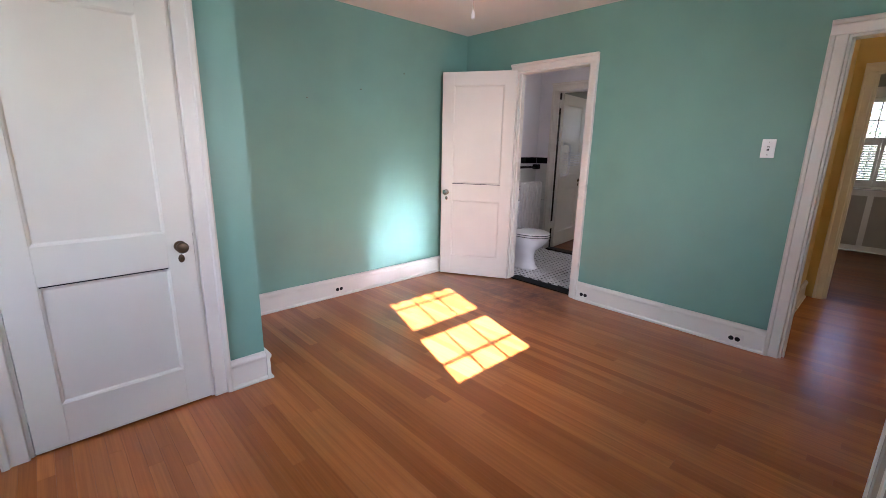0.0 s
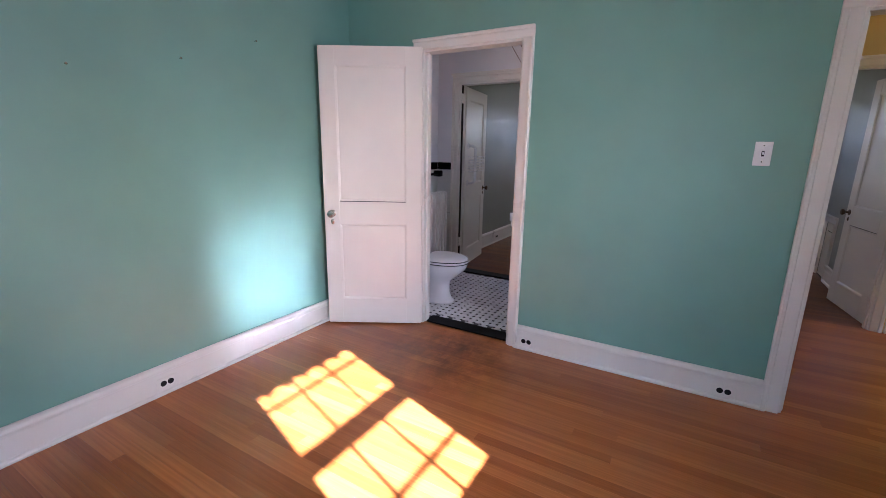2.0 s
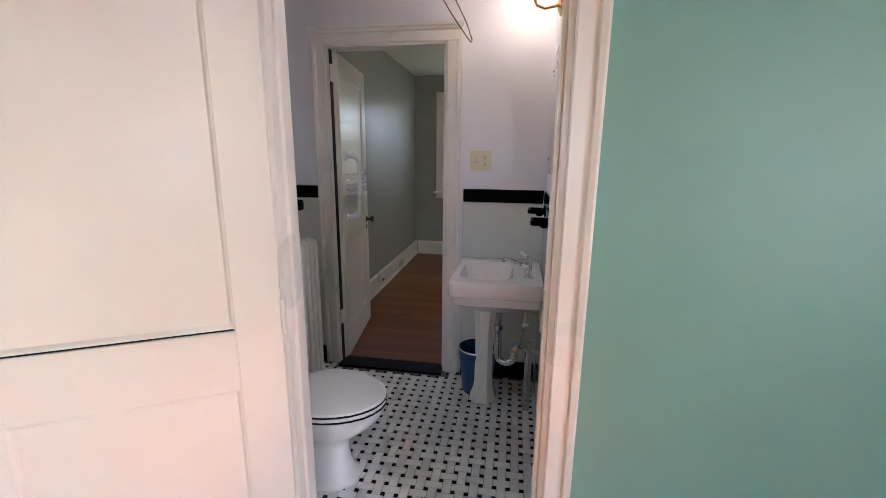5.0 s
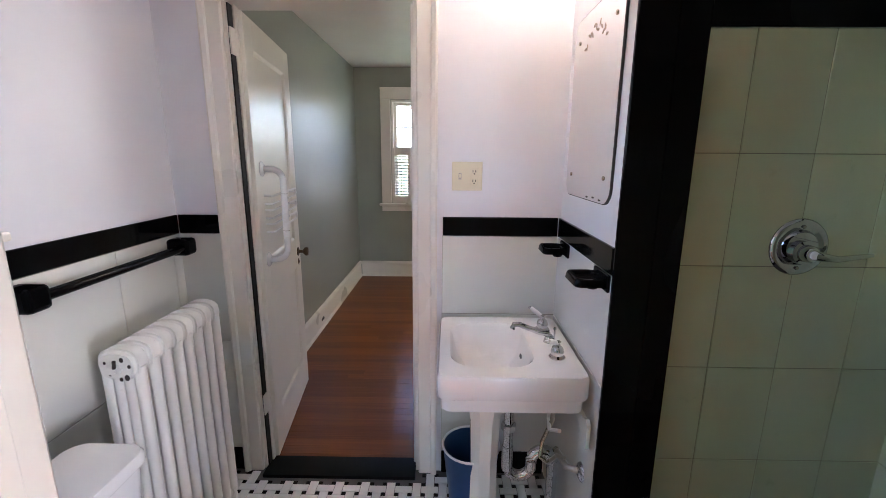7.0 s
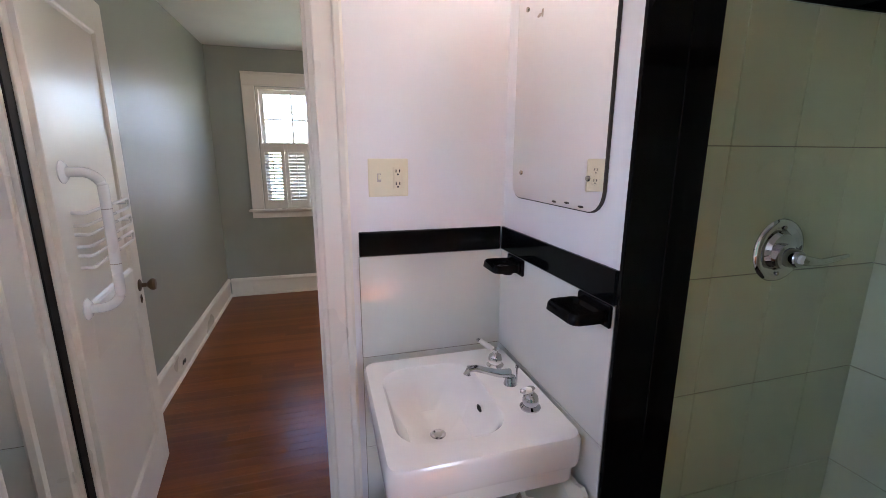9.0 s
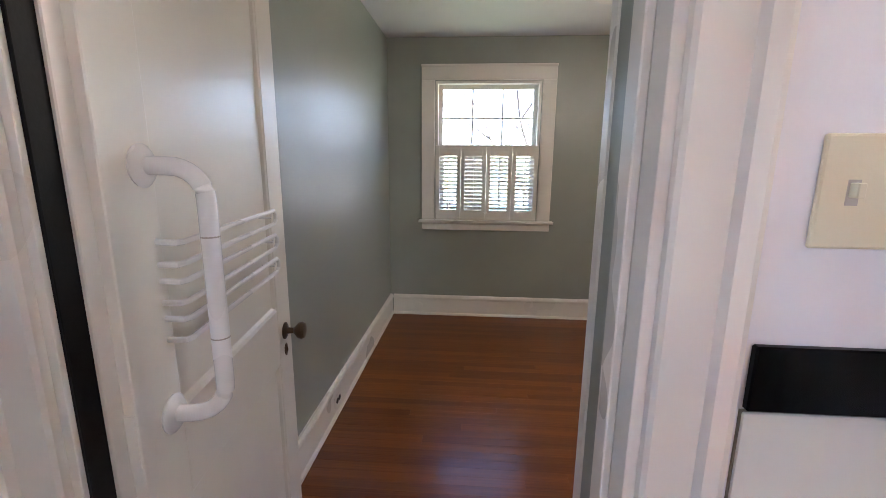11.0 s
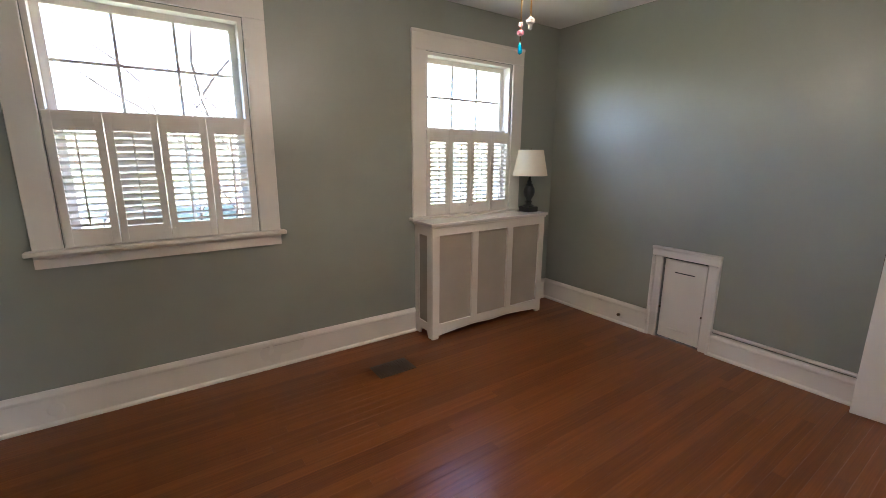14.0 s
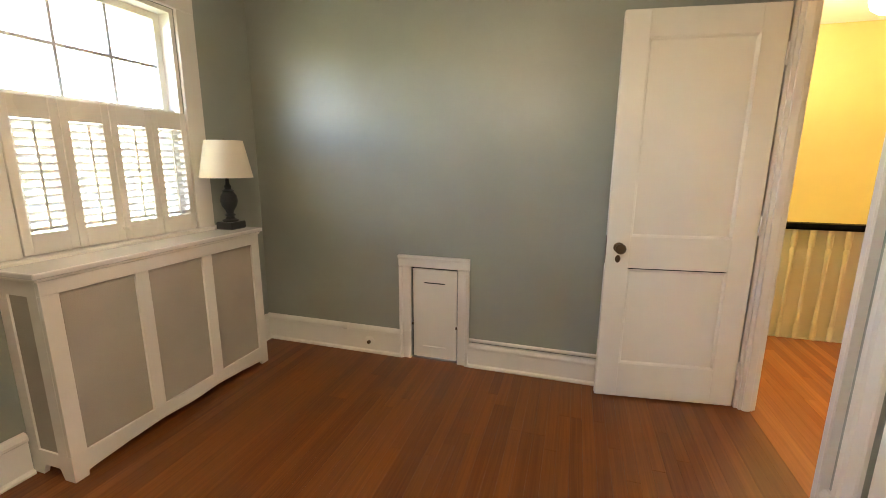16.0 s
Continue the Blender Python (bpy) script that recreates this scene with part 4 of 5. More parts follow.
valve = thing("shower_valve", pose(4.3528, 1.285, 1.215, 0, 0, -90), "round chrome shower valve with a lever handle", "shower valve")
part("escutcheon", lathe([(0, 0), (0.084, 0), (0.086, 0.004), (0.082, 0.011), (0.074, 0.014), (0.064, 0.011), (0.053, 0.0075), (0.050, 0.012), (0.046, 0.019), (0, 0.019)], 40, pose(0, 0, 0, 90)), CHROME, valve, "", True)
part("sleeve", lathe([(0.034, 0.014), (0.034, 0.03), (0.026, 0.034), (0.024, 0.055), (0.020, 0.062), (0, 0.063)], 26, pose(0, 0, -0.012, 90)), CHROME, valve, "", True)
part("lever", tube([(0, -0.05, -0.012), (0.02, -0.064, -0.016), (0.06, -0.070, -0.021), (0.115, -0.072, -0.014), (0.155, -0.072, -0.008)], 0.01, 12, None, (0.016, 0.0135, 0.0095, 0.008, 0.005)), CHROME, valve, "", True)
part("cap", lathe([(0, 0), (0.012, 0), (0.011, 0.006), (0, 0.007)], 18, pose(0, -0.0629, -0.012, 90)), WHITE_PL, valve)
for x, z in ((0, 0.062), (0, -0.062)):
    part("screw", lathe([(0, 0), (0.006, 0), (0.005, 0.002), (0, 0.0025)], 12, pose(x, -0.0125, z, 90)), NICKEL, valve)

# ---- wash basin ----
sink = thing("wash_basin", pose(4.565, 2.115, 0.0), "white porcelain pedestal basin with chrome taps", "sink")
SW, SD, SZ = 0.515, 0.48, 0.805


bm = bmesh.new()
n5 = 6
outer = [(rounded(SW, SD, 0.035, n5), SZ - 0.012), (rounded(SW - 0.012, SD - 0.012, 0.033, n5), SZ), (rounded(SW - 0.03, SD - 0.03, 0.03, n5), SZ + 0.001)]
skirt = [(rounded(SW, SD, 0.035, n5), SZ - 0.07), (rounded(SW - 0.004, SD - 0.004, 0.035, n5), SZ - 0.078), (rounded(SW - 0.022, SD - 0.022, 0.035, n5), SZ - 0.084), (rounded(SW - 0.026, SD - 0.026, 0.035, n5), SZ - 0.125), (rounded(SW * 0.55, SD * 0.5, 0.05, n5), SZ - 0.19)]
bowl = [(rounded(0.375, 0.285, 0.085, n5), SZ - 0.002), (rounded(0.36, 0.27, 0.085, n5), SZ - 0.014), (rounded(0.31, 0.235, 0.085, n5), SZ - 0.075), (rounded(0.235, 0.17, 0.075, n5), SZ - 0.118), (rounded(0.06, 0.06, 0.028, n5), SZ - 0.128)]
rows = [ring(bm, [(x - 0.015, y) for x, y in p], z) for p, z in list(reversed(skirt)) + outer]
rows += [ring(bm, [(x - 0.01, y + 0.055) for x, y in p], z) for p, z in bowl]
for p, q in zip(rows, rows[1:]):
    skin(bm, p, q)
bm.faces.new(rows[0])
bm.faces.new(rows[-1])
part("basin", bm, PORC, sink, "", True)
part("pedestal", lathe([(0, 0.008), (0.088, 0.008), (0.086, 0.03), (0.072, 0.06), (0.060, 0.11), (0.057, 0.30), (0.064, 0.48), (0.085, 0.60), (0.11, 0.66), (0, 0.66)], 8, pose(0.02, 0.06, 0, 0, 0, 22.5) @ Matrix.Diagonal((1.0, 0.95, 1, 1))), PORC_OLD, sink, "tapering cream porcelain pedestal", True)
part("drain", lathe([(0, 0.0), (0.022, 0.0), (0.023, 0.002), (0.018, 0.003), (0.012, 0.001), (0, 0.001)], 20, pose(0, 0.055, SZ - 0.1265)), CHROME, sink)
part("overflow", lathe([(0, 0), (0.012, 0), (0.012, 0.002), (0, 0.002)], 14, pose(-0.02, -0.062, SZ - 0.05, -75) @ Matrix.Diagonal((1.4, 0.6, 1, 1))), DARK, sink)
for x in (0.115, -0.125):
    tap = part("tap_handle", lathe([(0, 0), (0.027, 0), (0.028, 0.004), (0.02, 0.010), (0.022, 0.022), (0.019, 0.036), (0.009, 0.044), (0.008, 0.052), (0.011, 0.058), (0, 0.062)], 22, pose(x, -0.165, SZ)), CHROME, sink, "", True)
    s = 1 if x < 0 else -1
    part("lever", tube([(x, -0.165, SZ + 0.052), (x - 0.012 * s, -0.15, SZ + 0.060), (x - 0.035 * s, -0.125, SZ + 0.075)], 0.007, 10, None, (0.006, 0.009, 0.008)), WHITE_PL, tap, "white porcelain lever", True)
    part("lever_tip", lathe([(0, -0.006), (0.007, -0.004), (0.008, 0.002), (0, 0.006)], 12, pose(x - 0.037 * s, -0.122, SZ + 0.077)), CHROME, tap)
sp = part("spout", tube([(0, -0.165, SZ), (0, -0.165, SZ + 0.024), (0, -0.16, SZ + 0.035), (0, -0.13, SZ + 0.038), (0, -0.09, SZ + 0.052), (0, -0.055, SZ + 0.066), (0, -0.035, SZ + 0.066), (0, -0.03, SZ + 0.05)], 0.011, 14, None, (0.02, 0.014, 0.014, 0.012, 0.010, 0.010, 0.011, 0.011)), CHROME, sink, "", True)
part("lift_rod", lathe([(0, 0), (0.003, 0), (0.003, 0.045), (0.006, 0.048), (0.005, 0.055), (0, 0.056)], 10, pose(0, -0.185, SZ + 0.001)), CHROME, sink)
# waste pipe and supplies under the basin
part("tailpiece", tube([(-0.07, -0.02, 0.63), (-0.07, -0.02, 0.40)], 0.019, 12), CHROME, sink, "", True)
part("slip_nut", lathe([(0.019, -0.014), (0.027, -0.012), (0.027, 0.012), (0.019, 0.014)], 8, pose(-0.07, -0.02, 0.50)), CHROME, sink)
part("trap", tube([(-0.07, -0.02, 0.42)] + arc((-0.07, -0.065, 0.335), (0, 1, 0), (0, 0, -1), 0.045, 0, 180, 10) + arc((-0.07, -0.15, 0.36), (0, 1, 0), (0, 0, 1), 0.04, 0, 180, 8) + [(-0.07, -0.19, 0.01)], 0.021, 12), CHROME, sink, "dull chrome trap and waste pipe", True)
part("supply_hose", tube([(-0.115, -0.17, 0.66), (-0.12, -0.165, 0.56), (-0.10, -0.14, 0.46), (-0.12, -0.13, 0.41), (-0.16, -0.15, 0.42), (-0.185, -0.17, 0.47), (-0.19, -0.20, 0.46)], 0.008, 8), NICKEL, sink, "", True)
part("supply_hose", tube([(-0.05, -0.17, 0.66), (-0.09, -0.16, 0.55), (-0.15, -0.15, 0.545), (-0.2, -0.17, 0.575)], 0.007, 8), WHITE_PL, sink, "", True)
part("stop_valve", tube([(-0.10, -0.19, 0.43), (-0.19, -0.205, 0.43), (-0.215, -0.25, 0.43)], 0.012, 10), NICKEL, sink, "", True)
part("valve_flange", lathe([(0, 0), (0.033, 0), (0.03, 0.006), (0.014, 0.014), (0, 0.014)], 18, pose(-0.215, -0.249, 0.43, -90)), CHROME, sink, "", True)
part("bracket", prism([(0, 0), (0.11, 0.016), (0.17, -0.02), (0.19, -0.04), (0.20, -0.03), (0.20, 0.05), (0.185, 0.062), (0.16, 0.052), (0, 0.052)], (-0.10, -0.235, 0.615), (-1, 0, 0), (0, 0, 1), Vector((0, 0.012, 0))), PORC_OLD, sink, "cream enamelled wall bracket")

# ---- toilet ----
toilet = thing("toilet", pose(3.84, 3.03, 0.0), "white porcelain close-coupled toilet with its lid down", "toilet")


part("bowl", stack([(oval(0.118, 0.155, 0.2), 0.0, -0.20), (oval(0.12, 0.158, 0.2), 0.014, -0.20), (oval(0.098, 0.128, 0.19), 0.045, -0.20), (oval(0.088, 0.112, 0.19), 0.10, -0.20), (oval(0.087, 0.110, 0.19), 0.17, -0.20), (oval(0.100, 0.128, 0.18), 0.215, -0.20), (oval(0.142, 0.190, 0.19), 0.265, -0.21), (oval(0.172, 0.238, 0.195), 0.315, -0.215), (oval(0.182, 0.255, 0.2), 0.35, -0.22), (oval(0.185, 0.26, 0.2), 0.375, -0.22), (oval(0.175, 0.25, 0.19), 0.383, -0.22)]), PORC, toilet, "", True)
part("seat", stack([(oval(0.178, 0.255, 0.18), 0.385, -0.22), (oval(0.186, 0.263, 0.185), 0.389, -0.22), (oval(0.186, 0.263, 0.185), 0.402, -0.22), (oval(0.18, 0.257, 0.18), 0.407, -0.22)]), WHITE_PL, toilet, "", True)
part("lid", stack([(oval(0.178, 0.255, 0.18), 0.410, -0.22), (oval(0.187, 0.265, 0.187), 0.414, -0.22), (oval(0.185, 0.262, 0.185), 0.424, -0.22), (oval(0.165, 0.24, 0.165), 0.432, -0.22), (oval(0.08, 0.12, 0.08), 0.435, -0.22)]), WHITE_PL, toilet, "", True)

# black rings put the shade of the gaps round the seat into colour
for z in (0.3815, 0.4055):
    part("bumper", stack([(oval(0.170, 0.247, 0.172), z, -0.22), (oval(0.1875, 0.2655, 0.1875), z, -0.22), (oval(0.1875, 0.2655, 0.1875), z + 0.0055, -0.22), (oval(0.170, 0.247, 0.172), z + 0.0055, -0.22)]), DARK, toilet, "black ring painting the shaded gap at the seat")


def rstack(levels):
    return stack([(rounded(w, d, r, 5), z, c) for w, d, r, z, c in levels])


part("tank", rstack([(0.34, 0.15, 0.04, 0.37, 0.175), (0.38, 0.175, 0.045, 0.39, 0.175), (0.45, 0.19, 0.045, 0.66, 0.175), (0.45, 0.19, 0.045, 0.69, 0.175)]), PORC, toilet, "", True)
part("tank_lid", rstack([(0.46, 0.20, 0.05, 0.69, 0.175), (0.475, 0.212, 0.05, 0.697, 0.175), (0.475, 0.212, 0.05, 0.715, 0.175), (0.46, 0.198, 0.045, 0.726, 0.175), (0.38, 0.15, 0.03, 0.728, 0.175)]), PORC, toilet, "", True)
part("neck", box(-0.12, -0.06, 0.25, 0.12, 0.15, 0.375, 0.03, seg=3), PORC, toilet)
part("flush_lever", tube([(-0.15, 0.028, 0.64), (-0.15, 0.015, 0.64), (-0.09, 0.012, 0.63)], 0.006, 8), CHROME, toilet)
for x in (-0.07, 0.07):
    part("hinge_cap", lathe([(0, 0), (0.014, 0), (0.014, 0.02), (0.01, 0.026), (0, 0.027)], 14, pose(x, -0.045, 0.40)), WHITE_PL, toilet)
part("supply_pipe", tube([(0.20, 0.13, 0.37), (0.2, 0.13, 0.12), (0.2, 0.38, 0.10)], 0.007, 8), CHROME, toilet)

# ---- radiator ----
rad = thing("radiator", pose(4.232, 3.275, 0.0), "old white cast-iron column radiator with chipped enamel", "radiator")
SEC, RH = 0.058, 0.925


def header(z0, z1, wide):
    side = [(0.060 * math.cos(radians(a_)) * wide, (z0 + z1) / 2 + (z1 - z0) / 2 * math.copysign(abs(math.sin(radians(a_))) ** 0.6, math.sin(radians(a_)))) for a_ in range(0, 360, 20)]
    own = prism(side, (-0.0278, 0, 0), (0, 1, 0), (0, 0, 1), Vector((0.0556, 0, 0)))
    bmesh.ops.bevel(own, geom=[e for e in own.edges if abs(e.verts[0].co.x - e.verts[1].co.x) < 1e-5], offset=0.012, segments=3, affect="EDGES")
    return own


def column():
    ring_ = [(0.0168 * math.cos(radians(a_)), 0.0160 * math.sin(radians(a_))) for a_ in range(0, 360, 30)]
    return prism(ring_, (0, 0, 0.09), (1, 0, 0), (0, 1, 0), Vector((0, 0, RH - 0.15)))


rad_meshes = {}
for i in range(8):
    s = None
    for kind, make in (("section", lambda: header(RH - 0.10, RH, 1.0)), ("base_header", lambda: header(0.045, 0.11, 0.95)), ("column", column), ("foot", lambda: box(-0.015, -0.014, 0.0, 0.015, 0.014, 0.06, 0.006))):
        for y in {"section": (0,), "base_header": (0,), "column": (-0.048, -0.016, 0.016, 0.048), "foot": (-0.043, 0.043) if i in (0, 7) else ()}[kind]:
            if kind not in rad_meshes:
                o = part(kind, make(), RADP, s or rad, "", True)
                rad_meshes[kind] = o.data
            else:
                o = new(kind, rad_meshes[kind])
                o.parent = s or rad
            if kind == "section":
                s = o
                o.location = (SEC * i, 0, 0)
            else:
                o.location = (0, y, 0)
part("plug", lathe([(0, 0), (0.022, 0), (0.022, 0.010), (0.013, 0.012), (0.013, 0.02), (0, 0.02)], 8, pose(-0.0265, 0, RH - 0.055, 0, -90)), RADP, rad)
part("air_valve", tube([(-0.035, 0.0, RH - 0.055), (-0.045, -0.01, RH - 0.045), (-0.045, -0.012, RH - 0.025)], 0.005, 8), CHIP, rad)
part("hub", tube([(0.0, 0, 0.078), (SEC * 7, 0, 0.078)], 0.02, 12), RADP, rad)
part("hub", tube([(0.0, 0, RH - 0.05), (SEC * 7, 0, RH - 0.05)], 0.022, 12), RADP, rad)
part("inlet_pipe", tube([(SEC * 7 + 0.02, 0, 0.078), (SEC * 7 + 0.07, 0, 0.078), (SEC * 7 + 0.08, 0, 0.065), (SEC * 7 + 0.08, 0, -0.002)], 0.013, 10), PIPE, rad, "", True)
rc = random.Random(3)
for k in range(30):
    i = rc.choice((0, 0, 0, 1, 1, 2, 3, 5, 6, 7))
    z = rc.uniform(0.15, RH - 0.13)
    part("chip", lathe([(0, 0), (0.0035, 0), (0.0036, 0.0008), (0, 0.001)], 7, pose(SEC * i + rc.uniform(-0.008, 0.008), -0.0588, z, 90) @ Matrix.Diagonal((rc.uniform(0.5, 1.2), rc.uniform(0.6, 2.6), 1, 1))), CHIP, rad)
for y, z, w in ((-0.02, RH - 0.03, 1.6), (0.018, RH - 0.075, 1.2), (-0.03, RH - 0.085, 2.0), (0.03, RH - 0.04, 1.0), (-0.012, RH - 0.09, 1.4), (-0.04, RH - 0.05, 1.3)):
    part("chip", lathe([(0, 0), (0.005, 0), (0.005, 0.0008), (0, 0.001)], 7, pose(-0.0282, y, z, 0, -90) @ Matrix.Diagonal((w, 0.8 * w, 1, 1))), CHIP, rad)

# ---- black towel bar and soap dishes ----
tb = thing("towel_bar", Matrix(), "glossy black glass towel bar on the panels", "towel bar")
part("bar", tube([(4.13, 3.398, 1.10), (4.79, 3.398, 1.10)], 0.0155, 14), BLACK, tb, "", True)
for x in (4.13, 4.79):
    part("bracket", box(x - 0.036, 3.375, 1.068, x + 0.036, 3.463, 1.136, 0.014, seg=3), BLACK, tb)
for x, w in ((4.728, 0.055), (4.318, 0.061)):
    so = thing("soap_dish", pose(x, 1.866, 1.124), "black glass soap dish with a shallow tray", "soap dish")
    part("back_plate", box(-w, -0.002, -0.03, w, 0.008, 0.022, 0.003), BLACK, so)
    tray = stack([(rounded(2 * w, 0.090, 0.02, 5), -0.015, 0.050), (rounded(2 * w, 0.094, 0.02, 5), -0.012, 0.051), (rounded(2 * w, 0.09, 0.02, 5), 0.004, 0.05), (rounded(2 * w - 0.008, 0.082, 0.018, 5), 0.009, 0.05), (rounded(2 * w - 0.026, 0.064, 0.014, 5), 0.008, 0.05), (rounded(2 * w - 0.036, 0.054, 0.012, 5), -0.002, 0.05)])
    part("tray", tray, BLACK, so, "", True)
    part("boss", lathe([(0, -0.042), (0.016, -0.04), (0.026, -0.021), (0, -0.021)], 16, pose(0, 0.03, 0.007)), BLACK, so, "", True)

# ---- mirror ----
mir = thing("wall_mirror", pose(4.553, 1.857, 1.635), "frameless round-cornered mirror with an etched flower and worn edges", "mirror")
part("glass", prism(rounded(0.455, 0.60, 0.05, 7), (0, 0.002, 0), (1, 0, 0), (0, 0, 1), Vector((0, 0.007, 0))), MIRROR, mir)
part("worn_edge", prism(rounded(0.461, 0.606, 0.053, 7), (0, 0.0006, 0), (1, 0, 0), (0, 0, 1), Vector((0, 0.0066, 0))), CHIP, mir)
for x, z in ((0.17, -0.225), (-0.17, -0.225), (0.17, 0.225), (-0.17, 0.225)):
    part("screw", lathe([(0, 0), (0.007, 0), (0.006, 0.003), (0, 0.004)], 12, pose(x, 0.009, z, -90)), NICKEL, mir)
ETCH = paint("etched_glass", (0.40, 0.34, 0.28), 0.7)
for k in range(13):
    u = k / 12 * 2 - 1
    z = 0.235 - 0.045 * u * u + 0.012 * math.sin(k * 2.1)
    part("etched_leaf", prism([(0.011 * math.cos(t_ * math.pi / 4), 0.0045 * math.sin(t_ * math.pi / 4)) for t_ in range(8)], (0.10 * u, 0.0092, z), (math.cos(k * 1.3), 0, math.sin(k * 1.3)), (-math.sin(k * 1.3), 0, math.cos(k * 1.3)), Vector((0, 0.0004, 0))), ETCH, mir)
for k in range(3):
    part("silver_stain", prism([(0.011 * math.cos(t_ * math.pi / 4), 0.003 * math.sin(t_ * math.pi / 4)) for t_ in range(8)], (-0.15 + 0.06 * k, 0.0092, -0.292 + 0.003 * (k % 2)), (1, 0, 0), (0, 0, 1), Vector((0, 0.0004, 0))), CHIP, mir)
sc = thing("wall_sconce", pose(4.56, 1.857, 2.13), "brass wall light with a lit glass shade above the mirror", "wall light")
part("back_plate", lathe([(0, 0), (0.05, 0), (0.052, 0.006), (0.03, 0.02), (0, 0.022)], 24, pose(0, 0, 0, -90)), BRASS, sc, "", True)
part("arm", tube([(0, 0.015, 0), (0, 0.08, -0.015), (0, 0.12, 0.0), (0, 0.132, 0.03)], 0.008, 10), BRASS, sc, "", True)
part("cup", lathe([(0.012, 0.028), (0.034, 0.036), (0.038, 0.05), (0.034, 0.05)], 20, pose(0, 0.132, 0)), BRASS, sc, "", True)
part("shade", lathe([(0.034, 0.052), (0.045, 0.09), (0.065, 0.14), (0.085, 0.165), (0.084, 0.166), (0.062, 0.142), (0.042, 0.092), (0.03, 0.054)], 24, pose(0, 0.132, 0)), FROST, sc, "lit frosted glass bell shade", True)
bl_ = thing("ceiling_light", pose(3.95, 2.45, 0.0), "small white glass globe on the bathroom ceiling", "ceiling light")
part("rose", lathe([(0, H - 0.001), (0.06, H - 0.001), (0.055, H - 0.025), (0, H - 0.03)], 24), WHITE_PL, bl_, "", True)
part("globe", lathe([(0.04, H - 0.026), (0.06, H - 0.045), (0.068, H - 0.075), (0.055, H - 0.105), (0.03, H - 0.122), (0, H - 0.126)], 24), GLOBE, bl_, "white glass globe", True)
cord = thing("pull_cord", pose(4.60, 2.30, 0), "looped brown pull cord hanging from the ceiling", "cord")
part("cord", tube([(-0.05, 0.30, H - 0.002), (-0.04, 0.20, 2.28), (-0.025, 0.09, 2.11), (-0.006, 0.012, 2.005), (0.004, -0.006, 1.985), (0.010, -0.010, 1.998), (0.004, 0.02, 2.08), (-0.01, 0.085, 2.20), (-0.03, 0.20, H - 0.002)], 0.003, 6), CORD, cord, "", True)

wbk = thing("waste_basket", pose(4.675, 2.22, 0.0), "small blue plastic waste basket under the basin", "waste basket")
part("bin", lathe([(0, 0.002), (0.088, 0.002), (0.118, 0.285), (0.114, 0.285), (0.086, 0.008), (0, 0.008)], 32), BLUE, wbk, "", True)
part("rim", lathe([(0.114, 0.282), (0.121, 0.282), (0.123, 0.288), (0.119, 0.293), (0.114, 0.289), (0.114, 0.282)], 32), WHITE_PL, wbk, "pale rolled rim", True)

# ---- ceiling fan with lights in the grey room ----
fan = thing("ceiling_fan", pose(6.60, 1.53, 0.0), "white ceiling fan with lit frosted shades and bead pulls", "ceiling fan")
part("canopy", lathe([(0, H - 0.001), (0.07, H - 0.001), (0.065, H - 0.03), (0.02, H - 0.05), (0, H - 0.05)], 24), WHITE_PL, fan, "", True)
part("motor", lathe([(0, 2.41), (0.03, 2.41), (0.12, 2.39), (0.14, 2.34), (0.12, 2.28), (0.06, 2.25), (0.05, 2.14), (0.06, 2.10), (0.03, 2.07), (0, 2.065)], 32), WHITE_PL, fan, "", True)
for k in range(4):
    bl = prism([(0.20, -0.055), (0.62, -0.07), (0.66, -0.04), (0.66, 0.04), (0.62, 0.07), (0.20, 0.055)], (0, 0, 2.315), (1, 0, 0), (0, 0.98, 0.17), Vector((0, 0, 0.006)))
    bmesh.ops.rotate(bl, verts=bl.verts, cent=(0, 0, 0), matrix=Matrix.Rotation(radians(90 * k + 45), 3, "Z"))
    part("blade", bl, TRIM, fan)
    ir = box(0.10, -0.015, 2.312, 0.24, 0.015, 2.318, 0.002)
    bmesh.ops.rotate(ir, verts=ir.verts, cent=(0, 0, 0), matrix=Matrix.Rotation(radians(90 * k + 45), 3, "Z"))
    part("blade_iron", ir, BRASS, fan)
for k in range(3):
    sm = pose(0, 0, 2.105, 0, 0, 120 * k + 20) @ pose(0.075, 0, -0.005, 0, 152, 0)
    shd = lathe([(0.02, 0.0), (0.03, 0.012), (0.045, 0.05), (0.065, 0.10), (0.088, 0.135), (0.086, 0.136), (0.062, 0.102), (0.042, 0.052), (0.018, 0.006)], 28, sm)
    part("shade", shd, FROST, fan, "lit frosted glass bell shade", True)
for x, y, zb, col, tip in ((0.03, 0.0, 1.72, BLUE_GLASS, "blue"), (-0.025, 0.01, 1.785, CLEAR, "clear")):
    ch = part("pull_chain", tube([(x, y, 2.08), (x, y, zb + 0.03)], 0.0028, 6), BRASS, fan)
    part("bead", lathe([(0, 0), (0.007, 0.004), (0.008, 0.02), (0.004, 0.036), (0, 0.04)], 12, pose(x, y, zb - 0.012)), col, ch, tip + " glass bead", True)
    if tip == "blue":
        part("bead", lathe([(0, 0), (0.011, 0.008), (0.011, 0.016), (0, 0.024)], 12, pose(x, y, zb + 0.045)), PINK_GLASS, ch, "pink glass bead", True)
        part("bead", lathe([(0, 0), (0.008, 0.006), (0.008, 0.012), (0, 0.018)], 12, pose(x, y, zb + 0.075)), CLEAR, ch, "", True)
    else:
        part("bead", lathe([(0, 0), (0.014, 0.010), (0.014, 0.02), (0, 0.03)], 12, pose(x, y, zb)), CLEAR, ch, "", True)

